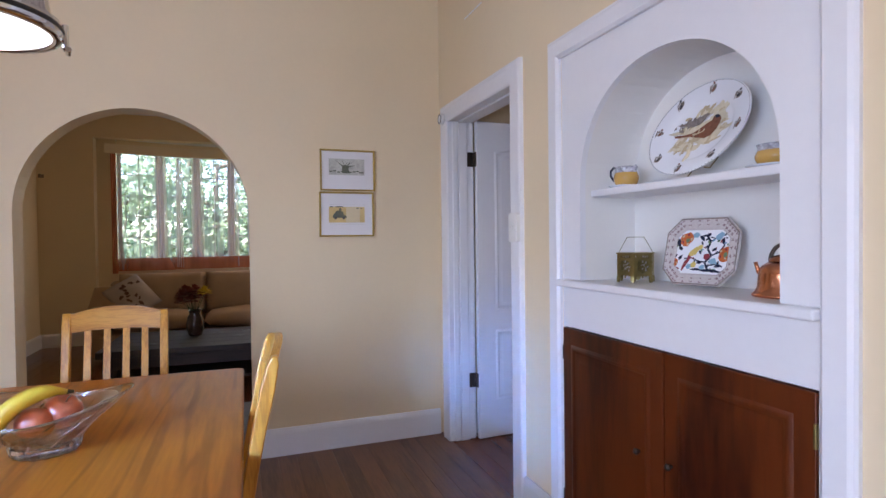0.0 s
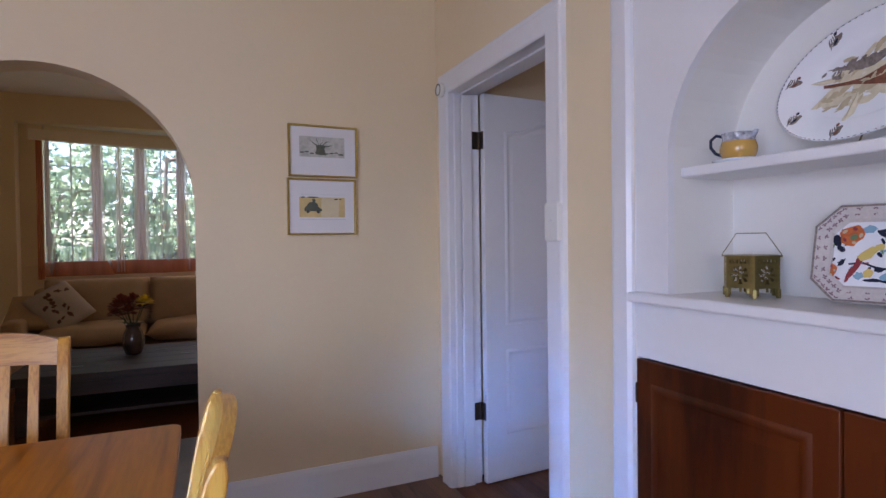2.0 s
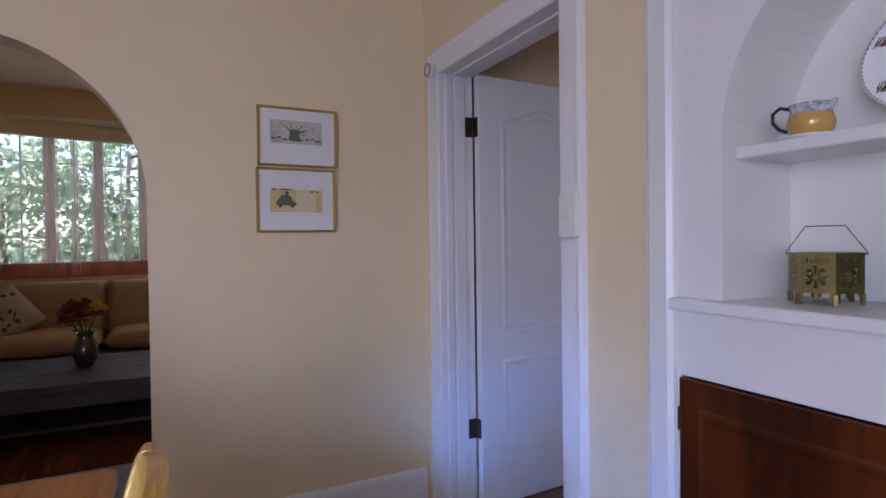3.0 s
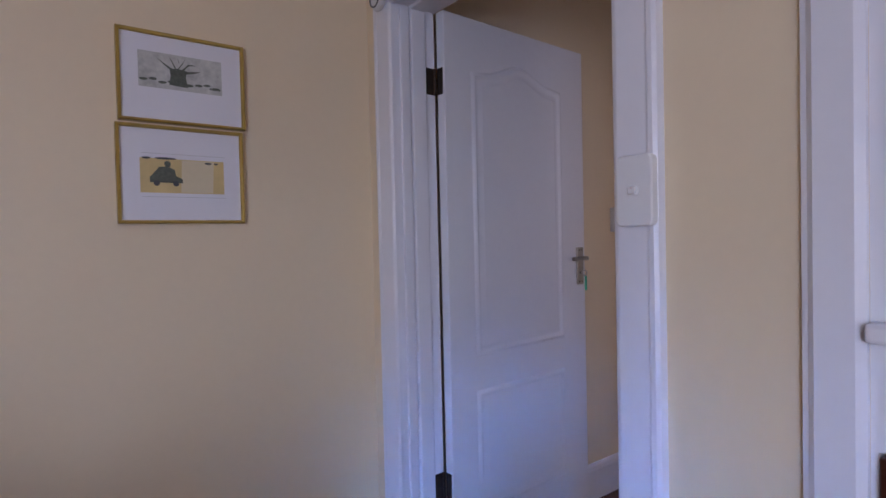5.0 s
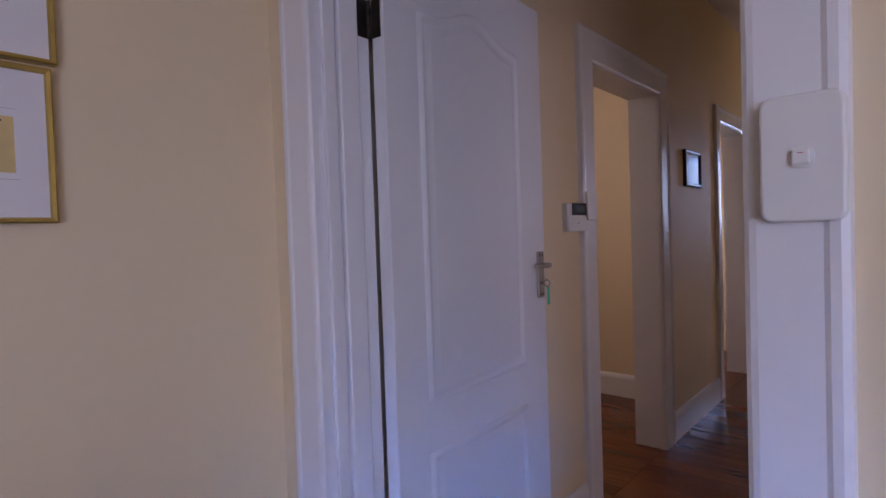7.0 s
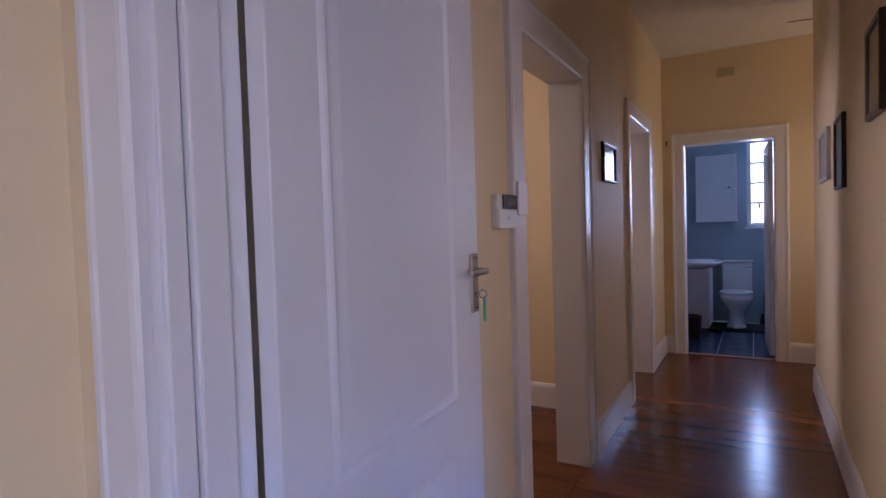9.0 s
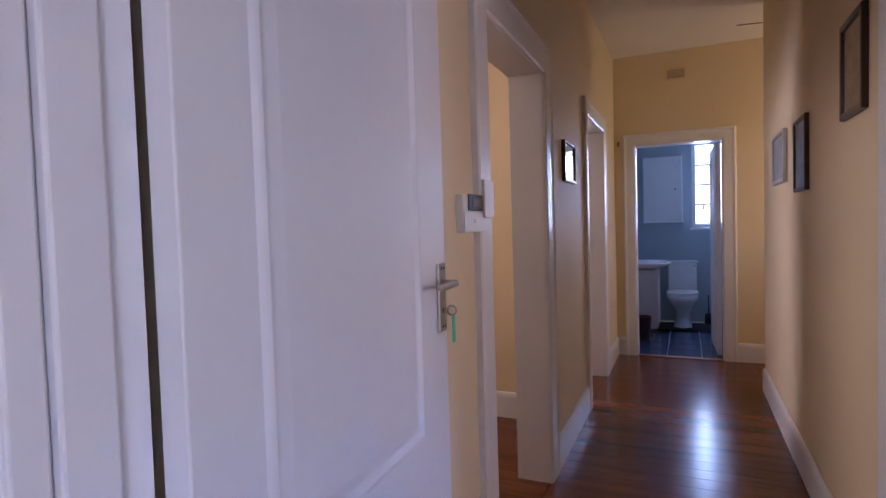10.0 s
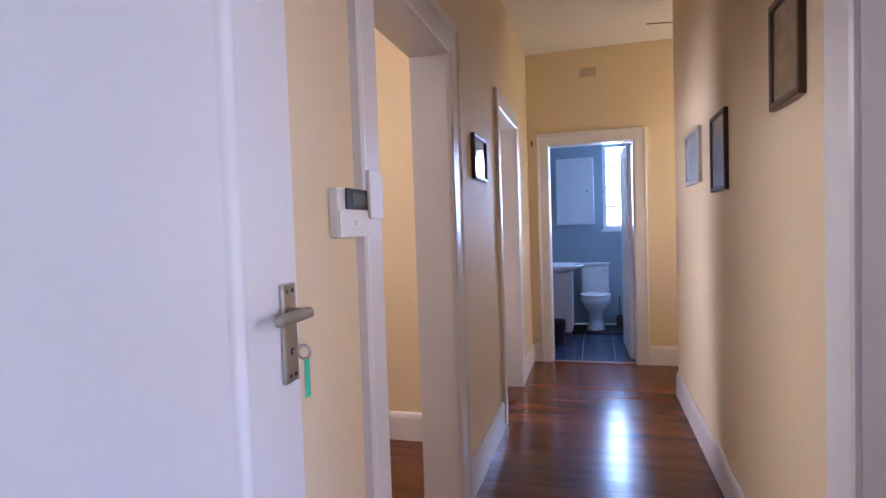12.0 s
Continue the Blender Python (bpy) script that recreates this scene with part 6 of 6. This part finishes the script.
def sofa(m):
    """A two-seat sofa: it looks along -y, its back is at y = 0."""
    s = thing("sofa", m, "long tan upholstered sofa with loose cushions under the window", "sofa")
    W = 2.10
    part("base", box(-W / 2, W / 2, -0.90, -0.02, 0.07, 0.30, 0.03, seg=3), SOFA, s)
    part("back_frame", box(-W / 2, W / 2, -0.20, 0.0, 0.30, 0.84, 0.06, seg=4), SOFA, s)
    for k in (-1, 1):
        part("arm", box(k * (W / 2 + 0.01) - 0.09, k * (W / 2 + 0.01) + 0.09, -0.90, -0.02, 0.07, 0.60, 0.06, seg=4), SOFA, s)
        part("seat_cushion", cushion_mesh(0.93, 0.72, 0.22, 0.35), SOFA, s, smooth=True).matrix_basis = pose(k * 0.47, -0.56, 0.40)
        part("back_cushion", cushion_mesh(0.94, 0.50, 0.24, 0.4), SOFA, s, smooth=True).matrix_basis = pose(k * 0.472, -0.27, 0.68, 78, 0, 0)
        for y in (-0.84, -0.10):
            part("leg", box(k * (W / 2 - 0.08) - 0.03, k * (W / 2 - 0.08) + 0.03, y - 0.03, y + 0.03, 0, 0.0695, 0.004), DARK_WOOD, s)
    return s


sofa(pose(-0.42, 7.56, 0.0))


def loose_cushion(m, w, mat, label, marks):
    c = thing("cushion", m, label, "cushion", "loose cushions on the sofa")
    part("cover", cushion_mesh(w, w, 0.15, 0.6), mat, c, smooth=True)
    rnd = random.Random(4)
    for k in range(marks):
        u, v = rnd.uniform(-0.16, 0.16), rnd.uniform(-0.16, 0.16)

        def on(a, b, h):
            x, y = a / (w / 2), b / (w / 2)
            t = 0.075 * (0.4 + 0.6 * (1 - x * x * 0.6) * (1 - y * y * 0.6)) * max((1 - abs(x) ** 5) * (1 - abs(y) ** 5), 0) ** 0.35
            return (a, b, t + 0.004 + h + 0.006 * math.sin(x * 5 + y * 3))
        part("printed_flower", blob(bmesh.new(), on, u, v, rnd.uniform(0.015, 0.032), rnd.uniform(0.010, 0.022), 9, rnd.uniform(0, 3), 0.8, k), CUSHION_MARK, c)
    return c


loose_cushion(pose(-1.17, 6.99, 0.68, 58, 0, 24) @ pose(0, 0, 0, 0, 0, 30), 0.44, CUSHION, "cream cushion with brown flower print leaning on the sofa", 16)
loose_cushion(pose(-1.40, 6.98, 0.64, 48, 0, -10), 0.40, SOFA, "plain brown cushion leaning on the sofa arm", 0)


def coffee_table(m):
    t = thing("coffee_table", m, "heavy dark-stained wooden coffee table with iron inlays", "table")
    L, W = 1.45, 1.02
    for i in range(5):
        x0 = -W / 2 + W * i / 5
        part("top_board", box(-L / 2, L / 2, x0 + 0.001, x0 + W / 5 - 0.001, 0.345, 0.400, 0.005), DARK_WOOD, t)
    part("apron", box(-L / 2 + 0.06, L / 2 - 0.06, -W / 2 + 0.05, -W / 2 + 0.08, 0.24, 0.3445, 0.003), DARK_WOOD, t)
    part("apron", box(-L / 2 + 0.06, L / 2 - 0.06, W / 2 - 0.08, W / 2 - 0.05, 0.24, 0.3445, 0.003), DARK_WOOD, t)
    for sx in (-1, 1):
        part("apron", box(sx * (L / 2 - 0.075) - 0.015, sx * (L / 2 - 0.075) + 0.015, -W / 2 + 0.081, W / 2 - 0.081, 0.24, 0.3445, 0.003), DARK_WOOD, t)
        for sy in (-1, 1):
            part("leg", box(sx * (L / 2 - 0.10) - 0.05, sx * (L / 2 - 0.10) + 0.05, sy * (W / 2 - 0.10) - 0.05, sy * (W / 2 - 0.10) + 0.05, 0, 0.2395, 0.006), DARK_WOOD, t)
    part("lower_shelf", box(-L / 2 + 0.08, L / 2 - 0.08, -W / 2 + 0.08, W / 2 - 0.08, 0.09, 0.115, 0.003), DARK_WOOD, t)
    for x, y in ((-0.36, -0.24), (0.16, 0.20), (0.36, -0.05), (-0.05, 0.30), (0.42, 0.25)):
        part("inlay", box(x - 0.045, x + 0.045, y - 0.012, y + 0.012, 0.4001, 0.4022, 0.0008), BLACK, t, "black iron inlay")
    return t


coffee_table(pose(-0.40, 5.55, 0.0, 0, 0, -1.5))


def flower_vase(m):
    v = thing("flower_vase", m, "brown lustre vase of rust-red and yellow flowers on the coffee table", "vase")
    part("body", lathe([(0, 0.002), (0.040, 0.0), (0.046, 0.006), (0.062, 0.060), (0.066, 0.110), (0.054, 0.165), (0.040, 0.195), (0.046, 0.222), (0.050, 0.228), (0.044, 0.226), (0.036, 0.196), (0.05, 0.165), (0.058, 0.11), (0, 0.02)], 32), VASE, v, "brown lustre vase", True)
    rnd = random.Random(9)

    def bloom(c, r, mat, name, label, petals):
        bm = bmesh.new()
        for layer in range(5):
            k = petals - layer * 2
            for i in range(max(5, k)):
                a = 2 * math.pi * i / max(5, k) + layer * 0.4
                el = radians(-15 + layer * 24 + rnd.uniform(-8, 8))
                d = Vector((math.cos(a) * math.cos(el), math.sin(a) * math.cos(el), math.sin(el)))
                s = d.cross(Vector((0, 0, 1))).normalized() * r * 0.20
                up = s.cross(d).normalized() * r * 0.1
                b0, b1, tip = c + d * r * 0.25, c + d * r * 0.75, c + d * r * (1 + rnd.uniform(-0.1, 0.1))
                sheet([b0 - s * 0.5, b1 - s + up, tip + up * 0.3, b1 + s + up, b0 + s * 0.5], bm)
        part(name, bm, mat, v, label)

    heads = [((-0.085, -0.02, 0.355), 0.062), ((-0.035, -0.055, 0.385), 0.062), ((0.0, 0.02, 0.400), 0.060), ((-0.07, 0.04, 0.395), 0.060), ((-0.10, 0.0, 0.305), 0.050), ((-0.02, -0.07, 0.325), 0.058), ((0.045, 0.035, 0.345), 0.055)]
    for c, r in heads:
        bloom(Vector(c), r, FLOWER_RED, "flower_head", "rust-red chrysanthemum", 13)
        part("stem", tube([(0, 0, 0.18), (c[0] * 0.5, c[1] * 0.5, 0.26), (c[0], c[1], c[2])], 0.0028, 5), STEM, v)
    bloom(Vector((0.072, -0.03, 0.385)), 0.062, FLOWER_YELLOW, "yellow_flower_head", "bright yellow chrysanthemum", 14)
    part("stem", tube([(0, 0, 0.18), (0.04, -0.01, 0.28), (0.072, -0.03, 0.385)], 0.0028, 5), STEM, v)
    for k in range(26):
        a, z = rnd.uniform(0, 6.28), rnd.uniform(0.22, 0.36)
        r = rnd.uniform(0.04, 0.13)
        c = Vector((r * math.cos(a), r * math.sin(a), z))
        d = Vector((math.cos(a), math.sin(a), rnd.uniform(-0.6, 0.3))).normalized() * rnd.uniform(0.03, 0.055)
        s = Vector((-math.sin(a), math.cos(a), 0)) * 0.012
        part("leaf", sheet([c, c + d * 0.5 - s, c + d, c + d * 0.5 + s]), STEM, v)
    return v


flower_vase(pose(-0.430, 5.64, 0.4025) @ Matrix.Diagonal((1.25, 1.25, 1.07, 1)))

rug = thing("rug", pose(-0.30, 4.08, 0.0), "blue-grey woven rug inside the arch", "rug")
part("pile", box(-0.62, 0.62, -0.48, 0.48, 0.0008, 0.012, 0.005), RUG, rug)

bracket = thing("wall_bracket", pose(-2.30, 7.999, 2.13), "small brown bracket on the living room wall", "bracket")
part("plate", box(-0.03, 0.03, -0.006, 0, -0.02, 0.02, 0.002), SEPIA, bracket)
part("arm", tube([(0, -0.005, 0), (0, -0.05, 0.002), (0.0, -0.06, 0.02)], 0.008, 8), SEPIA, bracket)


def hanging(name, x0, x1, z0, z1, amp, waves, mat, label, off=0.10, n=160):
    """A curtain that follows the bay in folds."""
    c = thing(name, pose(0, 0, 0), label, "curtain")
    bm = bmesh.new()
    rows = []
    for i in range(n + 1):
        s = i / n
        x = x0 + (x1 - x0) * s
        y = min(bow(x) - off, 8.30) + amp * (math.sin(s * waves * 6.28) + 0.5 * math.sin(s * waves * 2.3 * 6.28 + 1))
        rows.append([bm.verts.new((x + 0.3 * amp * math.cos(s * waves * 6.28), y + 0.012 * math.sin(s * 40) * k, z0 + (z1 - z0) * (1 - k))) for k in (0, 0.33, 0.66, 1)])
    for a, b in zip(rows, rows[1:]):
        for j in range(3):
            bm.faces.new((a[j], b[j], b[j + 1], a[j + 1]))
    part("cloth", bm, mat, c, smooth=True)
    return c


def gather(c, x, w, z0, z1, mat, label, off=0.125, n=24):
    """A bunched fold hanging in front of the cloth."""
    bm = bmesh.new()
    rows = []
    for i in range(n + 1):
        k = i / n
        rows.append([bm.verts.new((x + w * (k - 0.5) * (1 + 0.25 * h), min(bow(x) - off, 8.28) + 0.010 * math.sin(k * 19), z1 + (z0 - z1) * h)) for h in (0, 0.5, 1)])
    for a, b in zip(rows, rows[1:]):
        for j in range(2):
            bm.faces.new((a[j], b[j], b[j + 1], a[j + 1]))
    part("fold", bm, mat, c, label, smooth=True)


voile = hanging("voile_curtain", -1.50, 1.80, 0.94, 2.44, 0.014, 20, SHEER, "sheer pink voile curtain across the bay window")
for x, w in ((-1.00, 0.13), (-0.78, 0.07), (-0.555, 0.14), (-0.10, 0.13), (0.34, 0.14), (0.62, 0.08)):
    gather(voile, x, w, 0.95, 2.44, GATHER, "bunched fold of pink voile")
# terracotta colour stands in for the shaded wall seen through the voile
for i in range(5):
    gather(voile, -1.20 + 0.62 * i, 0.60, 0.925, 1.088, TERRACOTTA, "terracotta band for the shaded wall seen through the voile", 0.15)
hanging("side_curtain", -1.555, -1.495, 0.90, 2.44, 0.010, 3, TERRACOTTA, "gathered terracotta edge of the curtain", 0.13, 30)


# ---------------------------------------------------------------- garden seen through the bay
def garden_tree(m, seed, height, spread, count, label):
    t = thing("garden_tree", m, label, "tree", "trees outside the bay window")
    rnd = random.Random(seed)
    trunk = tube([(0, 0, 0), (0.05, 0.02, height * 0.25), (-0.03, 0.05, height * 0.5), (0.02, 0, height * 0.85)], [0.10, 0.08, 0.06, 0.02], 9)
    tips = []
    for k in range(11):
        z = height * rnd.uniform(0.15, 0.85)
        a = rnd.uniform(0, 6.28)
        r = spread * rnd.uniform(0.5, 1.0)
        e = (r * math.cos(a), r * math.sin(a), z + rnd.uniform(0.1, 0.7))
        tube([(0, 0, z), (e[0] * 0.5, e[1] * 0.5, z + 0.2), e], [0.035, 0.022, 0.008], 6, bm=trunk)
        tips += [(e[0] * k2, e[1] * k2, z + (e[2] - z) * k2) for k2 in (0.45, 0.75, 1.0)]
    part("trunk", trunk, BARK, t)
    verts, faces = [], []
    for k in range(count):
        c = Vector(rnd.choice(tips)) + Vector((rnd.gauss(0, 0.26), rnd.gauss(0, 0.26), rnd.gauss(0, 0.24)))
        d = Vector((rnd.gauss(0, 1), rnd.gauss(0, 1), rnd.gauss(-0.2, 0.7))).normalized()
        s = d.orthogonal().normalized()
        s = (s * math.cos(k) + d.cross(s) * math.sin(k))
        L = rnd.uniform(0.09, 0.19)
        nrm = d.cross(s) * L * 0.12
        b = len(verts)
        verts += [c, c + d * L * 0.5 - s * L * 0.28 + nrm, c + d * L, c + d * L * 0.5 + s * L * 0.28 + nrm]
        faces += [(b, b + 1, b + 2), (b, b + 2, b + 3)]
    me = bpy.data.meshes.new("crown")
    me.from_pydata(verts, [], faces)
    me.materials.append(LEAF)
    crown = new("crown", me)
    crown.parent = t
    return t


garden_tree(pose(-1.9, 10.4, -0.35), 3, 3.4, 1.1, 1700, "leafy garden tree with pale sunlit foliage")
garden_tree(pose(-0.4, 10.9, -0.35), 7, 3.6, 1.2, 1700, "leafy garden tree with pale sunlit foliage")
garden_tree(pose(0.9, 10.3, -0.35), 11, 3.0, 1.1, 1500, "leafy garden tree with pale sunlit foliage")
garden_tree(pose(-3.6, 12.2, -0.35), 15, 4.6, 1.6, 1700, "tall leafy garden tree behind the others")
garden_tree(pose(-1.0, 13.0, -0.35), 19, 5.0, 1.8, 1900, "tall leafy garden tree behind the others")

# ---------------------------------------------------------------- floors, board by board
def plank_mesh(width, length, material):
    bm = box(-width / 2 + 0.0004, width / 2 - 0.0004, -length / 2 + 0.001, length / 2 - 0.001, -0.011, 0.0, 0.0)
    bmesh.ops.bevel(bm, geom=[e for e in bm.edges if e.verts[0].co.z > -0.001 and e.verts[1].co.z > -0.001], offset=0.0008, segments=1, affect="EDGES")
    me = bpy.data.meshes.new("floorboard")
    bm.to_mesh(me)
    bm.free()
    me.materials.append(material)
    return me


def boards(name, x0, x1, rows, label, material=FLOOR_WOOD):
    """Floorboards that run along y between x0 and x1; rows: the (y0, y1) of each stretch."""
    y_lo, y_hi = min(r[0] for r in rows), max(r[1] for r in rows)
    floor = setting(name, box(x0, x1, y_lo, y_hi, -0.10, -0.0112), UNDERFLOOR, label, "floor")
    n = max(1, round((x1 - x0) / 0.108))
    w = (x1 - x0) / n
    for y0, y1 in rows:
        me = plank_mesh(w, y1 - y0, material)
        for i in range(n):
            ob = new("floorboard", me)
            ob.parent = floor
            ob.matrix_basis = pose(x0 + w * (i + 0.5), (y0 + y1) / 2, 0.0004 * math.sin(i * 7.3), 0.02 * math.sin(i * 5.7), 0.24 * math.sin(i * 3.1), 0)


boards("floor_dining", -2.60, 1.235, [(-2.60, 0.55), (0.55, 3.35)], "polished brown wooden floorboards")
boards("floor_living", -2.35, 1.90, [(3.35, 8.42)], "polished dark brown wooden floorboards", HALL_WOOD)
boards("floor_corridor", 1.235, 6.52, [(2.095, 3.265)], "glossy red-brown wooden floorboards", HALL_WOOD)
boards("floor_passage", 5.55, 6.52, [(0.90, 2.095)], "glossy red-brown wooden floorboards", HALL_WOOD)
boards("floor_side_room", 2.18, 6.52, [(3.265, 5.75)], "glossy red-brown wooden floorboards", HALL_WOOD)

tiles = setting("floor_bath", box(6.52, 8.55, 1.90, 3.45, -0.10, -0.006), GROUT, "dark blue floor tiles with pale joints", "floor")
bm = box(-0.148, 0.148, -0.148, 0.148, -0.0055, 0.0)
bmesh.ops.bevel(bm, geom=[e for e in bm.edges if e.verts[0].co.z > -0.001 and e.verts[1].co.z > -0.001], offset=0.002, segments=1, affect="EDGES")
tile_me = bpy.data.meshes.new("tile")
bm.to_mesh(tile_me)
bm.free()
tile_me.materials.append(TILE)
for i in range(6):
    for j in range(5):
        ob = new("tile", tile_me)
        ob.parent = tiles
        ob.matrix_basis = pose(6.715 + 0.304 * i, 2.06 + 0.304 * j, 0.0)
setting("threshold_bath", box(6.50, 6.56, 2.34, 3.07, 0.0, 0.008, 0.003), wood("threshold_wood", (0.30, 0.13, 0.05), (0.16, 0.06, 0.02), (12, 1, 12)), "brown wooden bathroom threshold", "threshold")
